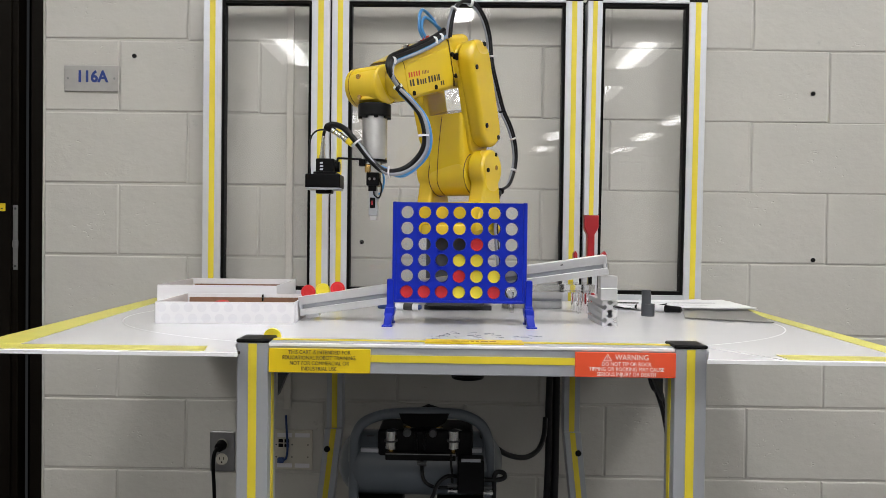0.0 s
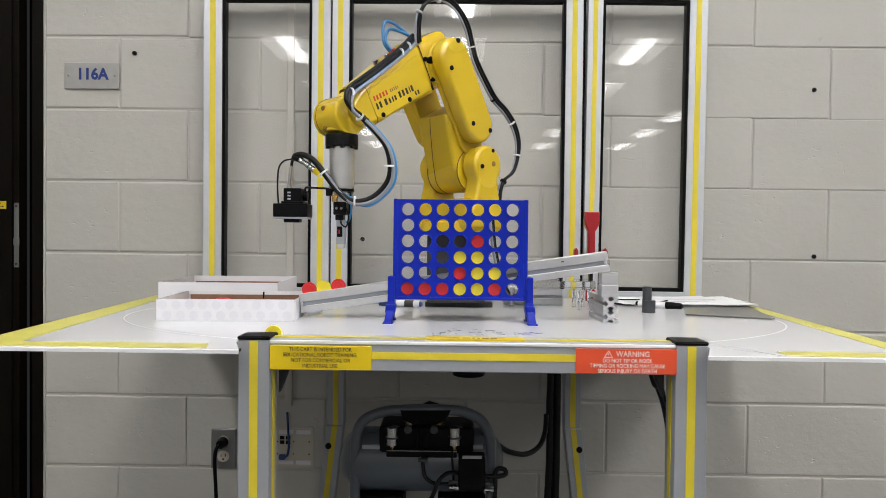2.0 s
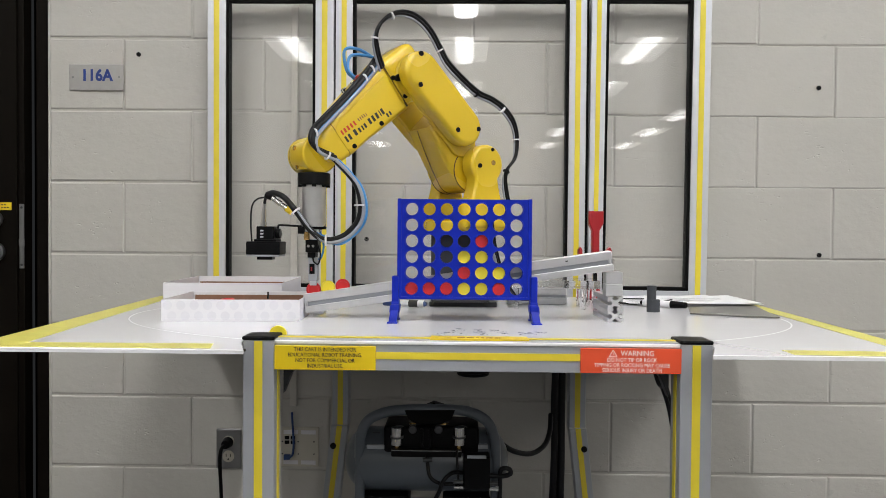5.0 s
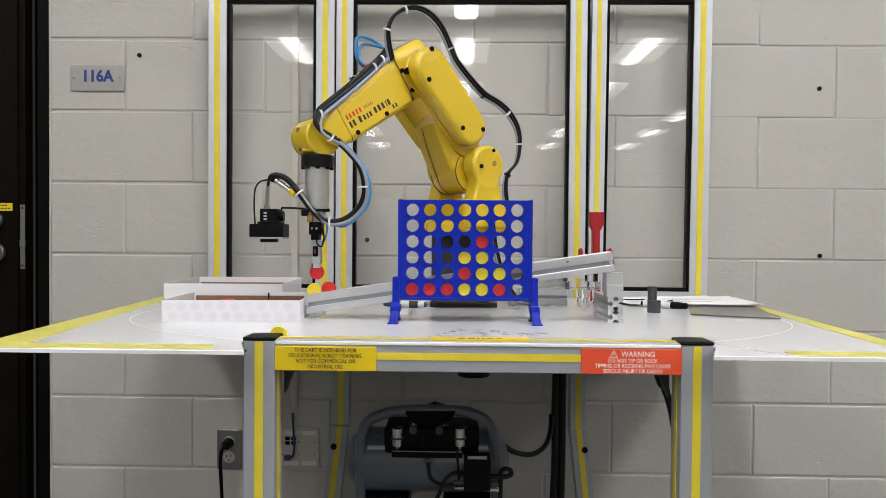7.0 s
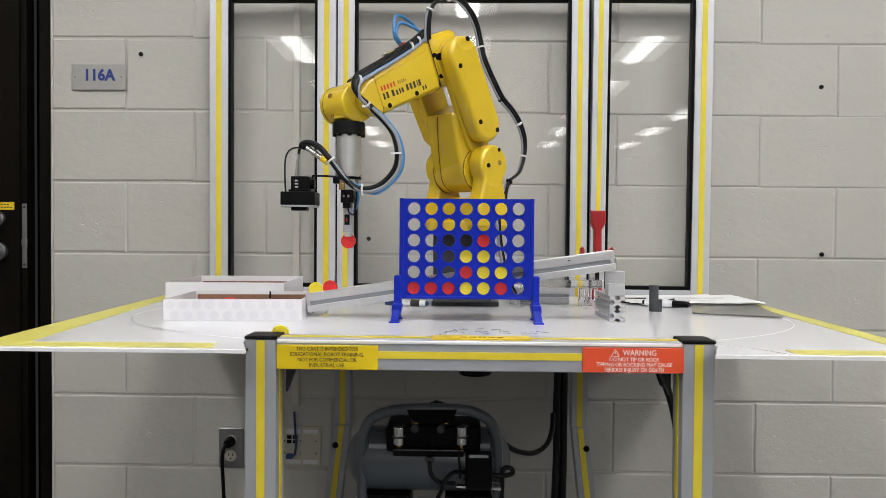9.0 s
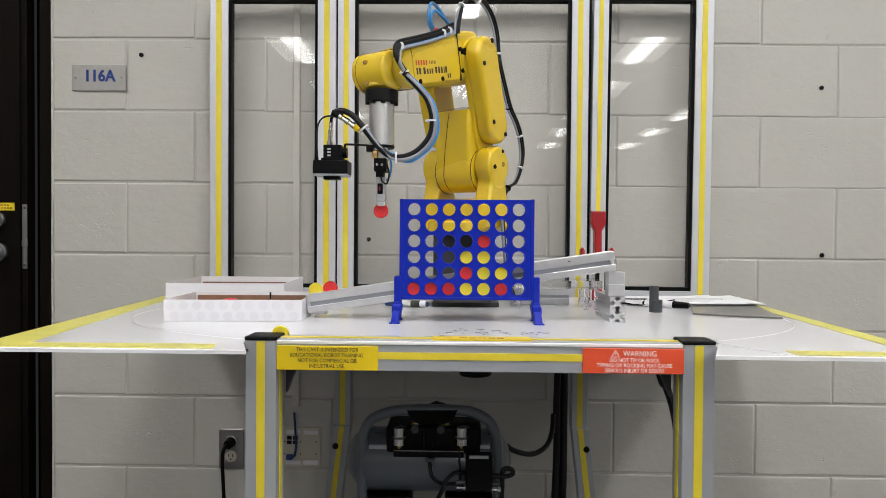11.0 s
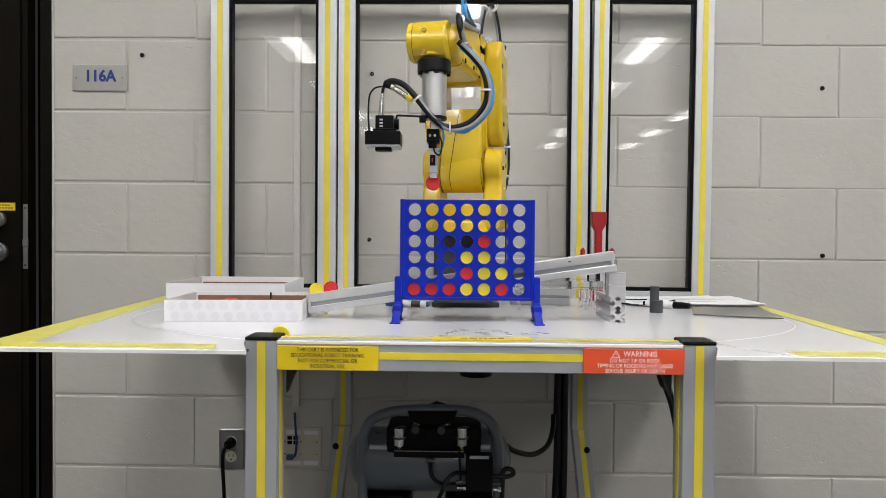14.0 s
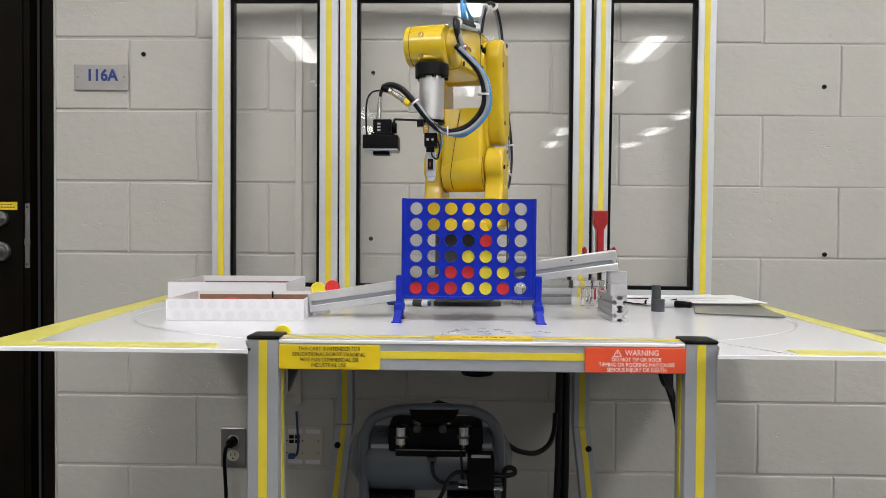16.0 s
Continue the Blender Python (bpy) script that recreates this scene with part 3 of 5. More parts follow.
def build_top():
    t = empty("work_surface", Matrix.Identity(4), "glossy white whiteboard top with two side leaves and yellow tape edging", "table top")
    out = [(-0.703, 1.014), (-0.302, 1.014), (-0.3275, 1.088), (-0.328, 1.09), (-0.328, 1.139), (0.386, 1.139), (0.386, 1.09), (0.3855, 1.088), (0.357, 1.012), (0.687, 1.012), (0.735, 1.945), (-0.778, 1.945)]
    part("panel", slab(B(), out, "z", TOP - 0.0055, TOP, 0.001, 1), M_WHITE, t, smooth=False)
    for a, b in ((-0.703, -0.302), (0.357, 0.687)):
        part("edge_band", box(B(), a, b, 1.0105, 1.0125, TOP - 0.0058, TOP - 0.0006), M_WEDGE, t)
    bm = slab(B(), [(-0.703, 1.0165), (-0.352, 1.022), (-0.362, 1.064), (-0.640, 1.058), (-0.706, 1.058)], "z", TOP + 0.0002, TOP + 0.0008)
    part("tape", bm, M_TAPE, t, "yellow tape strip")
    bm = slab(B(), [(0.4735, 1.020), (0.686, 1.016), (0.688, 1.054), (0.4735, 1.060)], "z", TOP + 0.0002, TOP + 0.0008)
    part("tape", bm, M_TAPE, t, "yellow tape strip")
    bm = slab(B(), [(-0.7062, 1.0585), (-0.640, 1.0585), (-0.712, 1.70), (-0.727, 1.86), (-0.7705, 1.86)], "z", TOP + 0.0002, TOP + 0.0008)
    part("tape", bm, M_TAPE, t, "yellow tape strip")
    bm = slab(B(), [(0.652, 1.0545), (0.688, 1.0545), (0.7305, 1.86), (0.700, 1.86), (0.690, 1.74), (0.667, 1.33)], "z", TOP + 0.0002, TOP + 0.0008)
    part("tape", bm, M_TAPE, t, "yellow tape strip")
    # thin black strip under each leaf, next to the post
    for x0, x1 in ((-0.375, -0.312), (0.388, 0.412)):
        part("under_leaf_strip", box(B(), x0, x1, 1.03, 1.06, TOP - 0.0095, TOP - 0.0056, 0.0008), M_BLACK, t, "thin black strip under the leaf")
    # the panel overlap on the right, and the reach circle drawn round the robot
    part("overlay_sheet", slab(B(), [(-0.30, 1.142), (0.385, 1.142), (0.462, 1.016), (0.470, 1.90), (-0.30, 1.90)], "z", TOP + 0.0002, TOP + 0.0012), M_WHITE, t, smooth=False)
    for a0, a1 in ((-62, 62), (118, 242)):
        bm = B()
        n = 60
        ring = [radians(a0 + (a1 - a0) * k / n) for k in range(n + 1)]
        va = [bm.verts.new((0.645 * math.cos(a), 1.47 + 0.42 * math.sin(a), TOP + 0.0016)) for a in ring]
        vb = [bm.verts.new((0.648 * math.cos(a), 1.47 + 0.423 * math.sin(a), TOP + 0.0016)) for a in ring]
        for k in range(n):
            bm.faces.new((va[k], va[k + 1], vb[k + 1], vb[k]))
        part("pen_circle", bm, M_PEN, t, "faint drawn reach circle")
    # rubbed-out pen marks before the board
    bm = B()
    rnd = random.Random(8)
    for i in range(34):
        x, y, r = -0.03 + 0.18 * rnd.random(), 1.17 + 0.08 * rnd.random(), 0.004 + 0.008 * rnd.random()
        a = rnd.random() * 6.28
        pts = [(x + r * math.cos(a + q), y + 1.5 * r * math.sin(a + q), TOP + 0.0015) for q in (0, 0.9, 1.7)]
        hose(bm, pts, 0.0005, 4, 3)
    part("pen_marks", bm, M_MARK, t, "rubbed-out pen marks")


build_top()

# ---- the four-in-a-row game ----
BOARD_Y = 1.36
COL0, PITCH_X, ROW0, PITCH_Z = -0.0865, 0.0327, 1.0578, 0.0298
DISC_R, HOLE_R = 0.0142, 0.0118


def board_sheet(y0, y1):
    """A thin sheet with 7 by 6 round holes."""
    bm = B()
    n = 24
    x0, x1, z0, z1 = -0.1085, 0.1340, 0.893, 1.0762
    xs = [x0] + [COL0 + PITCH_X * (i + 0.5) for i in range(6)] + [x1]
    zs = [z1] + [ROW0 - PITCH_Z * (j + 0.5) for j in range(5)] + [z0]
    for i in range(7):
        for j in range(6):
            cx, cz = COL0 + PITCH_X * i, ROW0 - PITCH_Z * j
            a0, a1, b1, b0 = xs[i], xs[i + 1], zs[j], zs[j + 1]
            hole, edge = [], []
            for k in range(n):
                a = 2 * math.pi * (k + 0.5) / n
                c, s = math.cos(a), math.sin(a)
                hole.append((cx + HOLE_R * c, cz + HOLE_R * s))
                tx = ((a1 - cx) if c > 0 else (a0 - cx)) / c
                tz = ((b1 - cz) if s > 0 else (b0 - cz)) / s
                q = min(tx, tz)
                edge.append((cx + q * c, cz + q * s))
            corners = {}
            for k in range(n):
                p, q = edge[k], edge[(k + 1) % n]
                on = lambda w: ("x", w[0]) if min(abs(w[0] - a0), abs(w[0] - a1)) < 1e-6 else ("z", w[1])
                if on(p)[0] != on(q)[0]:
                    corners[k] = (min((a0, a1), key=lambda u: abs(u - (p[0] + q[0]) / 2)), min((b0, b1), key=lambda u: abs(u - (p[1] + q[1]) / 2)))
            for y, flip in ((y0, False), (y1, True)):
                hv = [bm.verts.new((u, y, v)) for u, v in hole]
                ev = [bm.verts.new((u, y, v)) for u, v in edge]
                for k in range(n):
                    k2 = (k + 1) % n
                    f = [hv[k], ev[k]] + ([bm.verts.new((corners[k][0], y, corners[k][1]))] if k in corners else []) + [ev[k2], hv[k2]]
                    bm.faces.new(f[::-1] if flip else f)
            ha = [bm.verts.new((u, y0, v)) for u, v in hole]
            hb = [bm.verts.new((u, y1, v)) for u, v in hole]
            for k in range(n):
                bm.faces.new((ha[k], ha[(k + 1) % n], hb[(k + 1) % n], hb[k]))
            # raised rim round each hole, on the outer side
    for a, b in (((x0, z0), (x1, z0)), ((x1, z0), (x1, z1)), ((x1, z1), (x0, z1)), ((x0, z1), (x0, z0))):
        v = [bm.verts.new(p) for p in ((a[0], y0, a[1]), (b[0], y0, b[1]), (b[0], y1, b[1]), (a[0], y1, a[1]))]
        bm.faces.new(v)
    bmesh.ops.remove_doubles(bm, verts=bm.verts, dist=1e-5)
    return bm


def build_board():
    g = empty("game_board", Matrix.Identity(4), "blue plastic upright four-in-a-row game board on two feet", "board game")
    part("front_grid", board_sheet(BOARD_Y - 0.0075, BOARD_Y - 0.0055), M_BLUE, g)
    part("back_grid", board_sheet(BOARD_Y + 0.0055, BOARD_Y + 0.0075), M_BLUE, g)
    bm = B()
    for i in range(8):
        x = COL0 + PITCH_X * (i - 0.5)
        if 0 < i < 7:
            box(bm, x - 0.0009, x + 0.0009, BOARD_Y - 0.0056, BOARD_Y + 0.0056, 0.894, 1.0755)
    part("column_walls", bm, M_BLUE, g)
    for x in (-0.1105, 0.1335):
        part("side_frame", box(B(), x - 0.0030, x + 0.0048, BOARD_Y - 0.009, BOARD_Y + 0.009, 0.889, 1.0772, 0.0015), M_BLUE, g)
    part("release_bar", box(B(), -0.108, 0.134, BOARD_Y - 0.0088, BOARD_Y + 0.0088, 0.8885, 0.8935, 0.001), M_BLUE, g)
    bm = B()
    for i in range(7):
        for j in range(6):
            cx, cz = COL0 + PITCH_X * i, ROW0 - PITCH_Z * j
            n = 24
            rings = []
            for r, y in ((HOLE_R, -0.0075), (HOLE_R + 0.0004, -0.0086), (HOLE_R + 0.0011, -0.0086), (HOLE_R + 0.0016, -0.0075)):
                rings.append([bm.verts.new((cx + r * math.cos(6.28319 * k / n), BOARD_Y + y, cz + r * math.sin(6.28319 * k / n))) for k in range(n)])
            for p, q in zip(rings, rings[1:]):
                for k in range(n):
                    bm.faces.new((p[k], p[(k + 1) % n], q[(k + 1) % n], q[k]))
    part("hole_rims", bm, M_BLUE, g)
    for s, x in ((-1, -0.1165), (1, 0.1425)):
        bm = B()
        # upright socket, then a leg that flares to a foot fore and aft
        box(bm, x - 0.0065, x + 0.0065, BOARD_Y - 0.013, BOARD_Y + 0.013, 0.878, 0.932, 0.002)
        slab(bm, [(BOARD_Y - 0.013, 0.885), (BOARD_Y - 0.016, 0.872), (BOARD_Y - 0.034, 0.851), (BOARD_Y - 0.040, 0.845), (BOARD_Y - 0.020, 0.845), (BOARD_Y - 0.006, 0.858), (BOARD_Y + 0.006, 0.858), (BOARD_Y + 0.020, 0.845), (BOARD_Y + 0.040, 0.845), (BOARD_Y + 0.034, 0.851), (BOARD_Y + 0.016, 0.872), (BOARD_Y + 0.013, 0.885)], "x", x - 0.0072, x + 0.0072, 0.0015)
        box(bm, x - 0.0092, x + 0.0092, BOARD_Y - 0.019, BOARD_Y + 0.019, 0.862, 0.8795, 0.004, 3)
        box(bm, x - 0.0095, x + 0.0095, BOARD_Y - 0.041, BOARD_Y - 0.024, 0.845, 0.849, 0.0012)
        box(bm, x - 0.0095, x + 0.0095, BOARD_Y + 0.024, BOARD_Y + 0.041, 0.845, 0.849, 0.0012)
        for v in bm.verts:
            if v.co.z < 0.880:
                v.co.x += s * (0.880 - v.co.z) * 0.10
        part("foot", bm, M_BLUE, g)


build_board()


def disc_mesh():
    """A playing piece: flat disc with a raised rim, a ring groove and a notched edge."""
    bm = B()
    n = 48
    t = 0.0032
    prof = [(0.0, -t * 0.55), (0.0052, -t * 0.55), (0.0056, -t * 0.7), (0.0098, -t * 0.7), (0.0102, -t), (DISC_R * 0.95, -t), (DISC_R, -t * 0.7), (DISC_R, t * 0.7), (DISC_R * 0.95, t), (0.0102, t), (0.0098, t * 0.7), (0.0056, t * 0.7), (0.0052, t * 0.55), (0.0, t * 0.55)]
    rings = []
    for r, y in prof:
        if r == 0:
            rings.append([bm.verts.new((0, y, 0))])
        else:
            rings.append([bm.verts.new((r * (1 - (0.018 if r > 0.0135 and k % 4 == 0 else 0)) * math.cos(6.28319 * k / n), y, r * math.sin(6.28319 * k / n))) for k in range(n)])
    for p, q in zip(rings, rings[1:]):
        for k in range(n):
            if len(p) == 1:
                bm.faces.new((p[0], q[(k + 1) % n], q[k]))
            elif len(q) == 1:
                bm.faces.new((p[k], p[(k + 1) % n], q[0]))
            else:
                bm.faces.new((p[k], p[(k + 1) % n], q[(k + 1) % n], q[k]))
    return bm


def build_discs():
    red = thing("game_disc", disc_mesh(), M_RED, "red plastic game disc in the blue board", "game disc", "discs in the board")
    yel = thing("game_disc", disc_mesh(), M_DYEL, "yellow plastic game disc in the blue board", "game disc", "discs in the board")
    rows = {5: "RRRYYR.", 4: "...RYY.", 3: "...YY..", 2: "....R.."}
    spots = {"R": [], "Y": []}
    for j, line in rows.items():
        for i, c in enumerate(line):
            if c != ".":
                spots[c].append(Matrix.Translation((COL0 + PITCH_X * i, BOARD_Y, ROW0 - PITCH_Z * j)) @ Matrix.Rotation(0.7 * i + j, 4, "Y"))
    for ob, c in ((red, "R"), (yel, "Y")):
        ob.matrix_basis = spots[c][0]
        for m in spots[c][1:]:
            copy_thing(ob, m)
    moving = []
    for k, (label, ob) in enumerate((("red plastic game disc, carried by the gripper", red), ("yellow plastic game disc resting on the sloping feed rail", yel), ("red plastic game disc resting on the sloping feed rail", red))):
        d = copy_thing(ob, Matrix.Translation((-0.285 + 0.03 * k, 1.42, 0.90)))
        d["label"], d["group"] = label, "discs on the feed rail"
        moving.append(d)
    d = copy_thing(yel, Matrix.Translation((-0.287, 1.150, TOP + 0.0032 + 0.0002)))
    return moving


DISCS = build_discs()

# ---- robot ----
JX, JY, J2Z = 0.0077, 1.6189, 1.1351
L1, L2 = 0.2434, 0.2706
J5_OFF = Vector((0.0389, 0.0, 0.2140))
AXIS = 0.0568  # tool axis, from the tool camera's corner
WRIST_Z = 0.196
# seconds, x and z of the tool camera's lower corner
TOOL = [
    (0.0, -0.2089, 1.1007),
    (0.5, -0.2248, 1.0853),
    (1.0, -0.2408, 1.0704),
    (1.5, -0.2579, 1.0554),
    (2.0, -0.2746, 1.0401),
    (2.5, -0.2914, 1.0253),
    (3.0, -0.3066, 1.0104),
    (3.5, -0.3225, 0.9954),
    (4.0, -0.3356, 0.9831),
    (4.9, -0.3390, 0.9676),
    (5.7, -0.3390, 0.9676),
    (6.5, -0.3357, 0.9942),
    (7.0, -0.3328, 1.0031),
    (7.5, -0.3170, 1.0180),
    (8.0, -0.3028, 1.0324),
    (8.5, -0.2858, 1.0467),
    (9.0, -0.2721, 1.0624),
    (11.5, -0.1915, 1.1372),
    (12.0, -0.1749, 1.1511),
    (12.5, -0.1585, 1.1667),
    (13.0, -0.1447, 1.1820),
    (13.5, -0.1304, 1.1804),
    (14.0, -0.1090, 1.1755),
    (14.5, -0.0887, 1.1699),
    (15.0, -0.0779, 1.1674),
    (15.5, -0.0967, 1.1657),
    (16.0, -0.1160, 1.1662),
]

def tool_at(t):
    ts = [r[0] for r in TOOL]
    x, z = (float(np.interp(t, ts, [r[k] for r in TOOL])) for k in (1, 2))
    # a little deeper over the rail than over the board
    return Vector((x, float(np.interp(t, (0, 4, 6.5, 13, 16), (1.375, 1.41, 1.41, 1.36, 1.36))), z))


ROBOT_AT = Vector((JX, JY, TOP))


def build_robot():
    r = empty("industrial_robot", Matrix.Translation(ROBOT_AT), "yellow six-axis robot arm with gripper on the white top", "robot arm")
    P = {}
    # base
    bm = B()
    box(bm, -0.068, 0.064, 0.0, 0.14, 0.0125, 0.168, 0.006, 3)
    box(bm, -0.050, 0.060, 0.02, 0.16, 0.03, 0.13, 0.006)
    part("base", bm, M_DGREY, r, "dark grey cast base")
    part("base_plate", box(B(), -0.072, 0.082, 0.028, 0.19, 0.0, 0.0125, 0.002), M_DGREY, r)
    # turret
    bm = B()
    rod(bm, (0, 0, 0.1685), (0, 0, 0.195), 0.082, 0.080, 40, 0.005)
    box(bm, -0.086, 0.086, -0.055, 0.075, 0.172, 0.244, 0.016, 4)
    h = J2Z - TOP
    hc = h + 0.026
    neck = [(0.004 + 0.0425 * math.cos(radians(q)), hc + 0.0425 * math.sin(radians(q))) for q in range(-45, 226, 15)]
    neck += [(-0.029, hc - 0.048), (-0.036, hc - 0.075), (-0.047, hc - 0.100), (-0.050, 0.18), (0.056, 0.18), (0.054, hc - 0.100), (0.044, hc - 0.075), (0.037, hc - 0.048)]
    for s in (-1, 1):
        lo, hi = sorted((s * 0.048, s * 0.089))
        slab(bm, neck, "x", lo, hi, 0.008, 4)
    P["turret"] = part("turret", bm, M_YELLOW, r)
    for s in (-1, 1):
        part("screw", rod(B(), (s * 0.0865, -0.018, h + 0.022), (s * 0.0915, -0.018, h + 0.022), 0.0048, seg=12), M_BLACK, P["turret"])
        part("screw", rod(B(), (s * 0.0865, 0.018, h + 0.030), (s * 0.0905, 0.018, h + 0.030), 0.0055, seg=12), M_BRASS, P["turret"])
        part("screw", rod(B(), (s * 0.0865, 0.016, h + 0.058), (s * 0.0905, 0.016, h + 0.058), 0.0042, seg=12), M_BLACK, P["turret"])
    # upper arm, upright along local z from its pivot
    bm = B()
    rod(bm, (-0.047, 0.002, 0.016), (0.047, 0.002, 0.016), 0.047, seg=40, bevel=0.004)
    slab(bm, [(-0.045, 0.016), (-0.044, 0.06), (-0.038, 0.12), (-0.034, 0.150), (0.034, 0.160), (0.044, 0.13), (0.049, 0.06), (0.049, 0.016)], "x", -0.046, 0.046, 0.010, 3)
    for s in (-1, 1):
        lo, hi = sorted((s * 0.050, s * 0.088))
        slab(bm, capsule(0.020, 0.112, 0.040, -0.006, L1 + 0.014, 0.042, 16), "x", lo, hi, 0.011, 4)
        lo, hi = sorted((s * 0.041, s * 0.054))
        slab(bm, capsule(0.016, 0.085, 0.036, -0.004, L1 + 0.008, 0.038, 16), "x", lo, hi, 0.003, 2)
    P["upper_arm"] = part("upper_arm", bm, M_YELLOW, r)
    # cover joint: up the round barrel, then along the front of the trunk
    joint = [(-0.024, 0.002 - math.sqrt(0.0472 ** 2 - (z - 0.016) ** 2), z) for z in (-0.026, -0.018, -0.008, 0.004)]
    joint += [(-0.0225, -0.0452, 0.018), (-0.017, -0.0442, 0.06), (-0.009, -0.0382, 0.12), (-0.005, -0.0345, 0.146)]
    part("seam", hose(B(), joint, 0.0008, 6, 4), M_SEAM, P["upper_arm"])
    for s in (-1, 1):
        part("seam", rod(B(), (s * 0.0455, 0.002, 0.016), (s * 0.0462, 0.002, 0.016), 0.0475, seg=40), M_SEAM, P["upper_arm"])
    for s in (-1, 1):
        for y, z in ((-0.030, L1 - 0.003), (-0.0046, 0.119), (0.008, L1 + 0.046), (0.042, 0.092)):
            part("screw", rod(B(), (s * 0.082, y, z), (s * 0.0895, y, z), 0.0052, seg=12), M_BLACK, P["upper_arm"])
    # forearm, forward along local -y from the elbow
    bm = B()
    rod(bm, (-0.050, -0.004, 0.008), (0.050, -0.004, 0.008), 0.047, seg=40, bevel=0.004)
    box(bm, -0.046, 0.046, -0.064, 0.036, -0.030, 0.074, 0.018, 4)
    f0 = 0.215
    slab(bm, [(-0.052, -0.036), (-0.052, 0.071), (-0.10, 0.066), (-f0, 0.044), (-f0, -0.036), (-0.16, -0.036)], "x", -0.044, 0.044, 0.014, 4)
    slab(bm, [(-0.18, -0.036), (-0.18, 0.049), (-0.215, 0.043), (-0.245, 0.036), (-0.266, 0.022), (-0.274, 0.0), (-0.266, -0.022), (-0.245, -0.035), (-0.215, -0.038)], "x", 0.006, 0.0445, 0.012, 4)
    slab(bm, capsule(-0.17, 0.002, 0.040, -L2 + 0.04, 0.0, 0.036, 14), "x", -0.040, 0.020, 0.010, 4)
    P["forearm"] = part("forearm", bm, M_YELLOW, r)
    part("seam", box(B(), -0.0447, 0.0447, -0.0555, -0.0545, -0.030, 0.0645, 0.001), M_SEAM, P["forearm"])
    ring = []
    for cx, cz, q0 in ((0.0322, 0.0292, 0), (-0.0282, 0.0292, 90), (-0.0282, -0.0252, 180), (0.0322, -0.0252, 270)):
        ring += [(cx + 0.0128 * math.cos(radians(q0 + q)), cz + 0.0128 * math.sin(radians(q0 + q))) for q in range(0, 91, 18)]
    part("seam", slab(B(), ring, "y", -0.2236, -0.2226), M_SEAM, P["forearm"])
    panel = slab(B(), [(-0.064, -0.027), (-0.064, 0.050), (-0.212, 0.030), (-0.224, 0.02), (-0.224, -0.022), (-0.214, -0.030)], "x", 0.0435, 0.0462, 0.0010)
    side = part("side_cover", panel, M_YELLOW, P["forearm"])
    for ink, y0, z0, tall, widths in (
            (M_INKR, -0.2160, 0.0050, 0.0095, (0.0062, 0.0070, 0.0070, 0.0070, 0.0066)),
            (M_BROWN, -0.1700, 0.0065, 0.0068, (0.0038, 0.0036, 0.0036, 0.0036, 0.0026)),
            (M_INK, -0.2160, -0.0120, 0.0125, (0.0070, 0.0084, 0.0, 0.0100, 0.0072, 0.0054, 0.0072, 0.0, 0.0086, 0.0086, 0.0086, 0.0036, 0.0090)),
            (M_INK, -0.1100, -0.0225, 0.0085, (0.0062, 0.0062))):
        bm = B()
        y = y0
        for n, w in enumerate(widths):
            if w:
                box(bm, 0.0463, 0.0467, y, y + w * 0.62, z0, z0 + tall * (1.0 if ink is M_INKR or n < 4 or n > 7 else 0.78))
                y += w + 0.0016
            else:
                y += 0.0045
        part("print_bars", bm, ink, side)
    for y, z in ((-0.051, 0.034), (-0.049, -0.010), (-0.130, -0.0235), (-0.208, -0.0255)):
        part("screw", rod(B(), (0.040, y, z), (0.0478, y, z), 0.0048, seg=12), M_BLACK, P["forearm"])
    bm = B()
    for x, z, y in ((0.012, 0.066, -0.115), (-0.01, 0.062, -0.13)):
        rod(bm, (x, y, z - 0.01), (x, y, z + 0.006), 0.007, seg=14, bevel=0.001)
    part("air_port", bm, M_CHROME, P["forearm"], "chrome air port")
    part("elbow_screw", rod(B(), (0.041, -0.042, 0.028), (0.052, -0.042, 0.028), 0.0075, seg=14), M_BLACK, P["forearm"])
    # wrist: cross barrel with the tool flange below
    bm = B()
    rod(bm, (-0.046, 0, 0), (0.030, 0, 0), 0.0375, seg=36, bevel=0.005)
    rod(bm, (-0.002, 0, -0.031), (-0.002, 0, -0.012), 0.031, 0.026, 32, 0.004)
    P["wrist"] = part("wrist", bm, M_YELLOW, r)
    part("seam", rod(B(), (-0.0345, 0, 0), (-0.0335, 0, 0), 0.0379, seg=36), M_SEAM, P["wrist"])
    part("screw", rod(B(), (-0.010, -0.034, 0.012), (-0.010, -0.0385, 0.012), 0.0048, seg=12), M_BRASS, P["wrist"])
    part("screw", rod(B(), (-0.012, -0.026, -0.024), (-0.012, -0.032, -0.025), 0.0042, seg=12), M_BRASS, P["wrist"])
    part("screw", rod(B(), (-0.046, 0, 0), (-0.050, 0, 0), 0.005, seg=12), M_BLACK, P["wrist"])
    # tool: hangs straight down from the wrist; origin at the camera's lower corner
    a = AXIS
    bm = B()
    rod(bm, (a, 0, 0.137), (a, 0, 0.1605), 0.0315, seg=36, bevel=0.002)
    for k in range(8):
        w = 6.28319 * k / 8 + 0.2
        rod(bm, (a + 0.027 * math.cos(w), 0.027 * math.sin(w), 0.133), (a + 0.027 * math.cos(w), 0.027 * math.sin(w), 0.1375), 0.0042, seg=10)
    P["tool"] = part("tool_flange", bm, M_BLACKMET, r, "black tool flange")
    T = P["tool"]
    part("tool_cylinder", rod(B(), (a, 0, 0.056), (a, 0, 0.137), 0.0235, seg=36, bevel=0.001), M_SILVER, T, "turned aluminium cylinder")
    bm = B()
    rod(bm, (a, 0, 0.051), (a, 0, 0.056), 0.0245, seg=32)
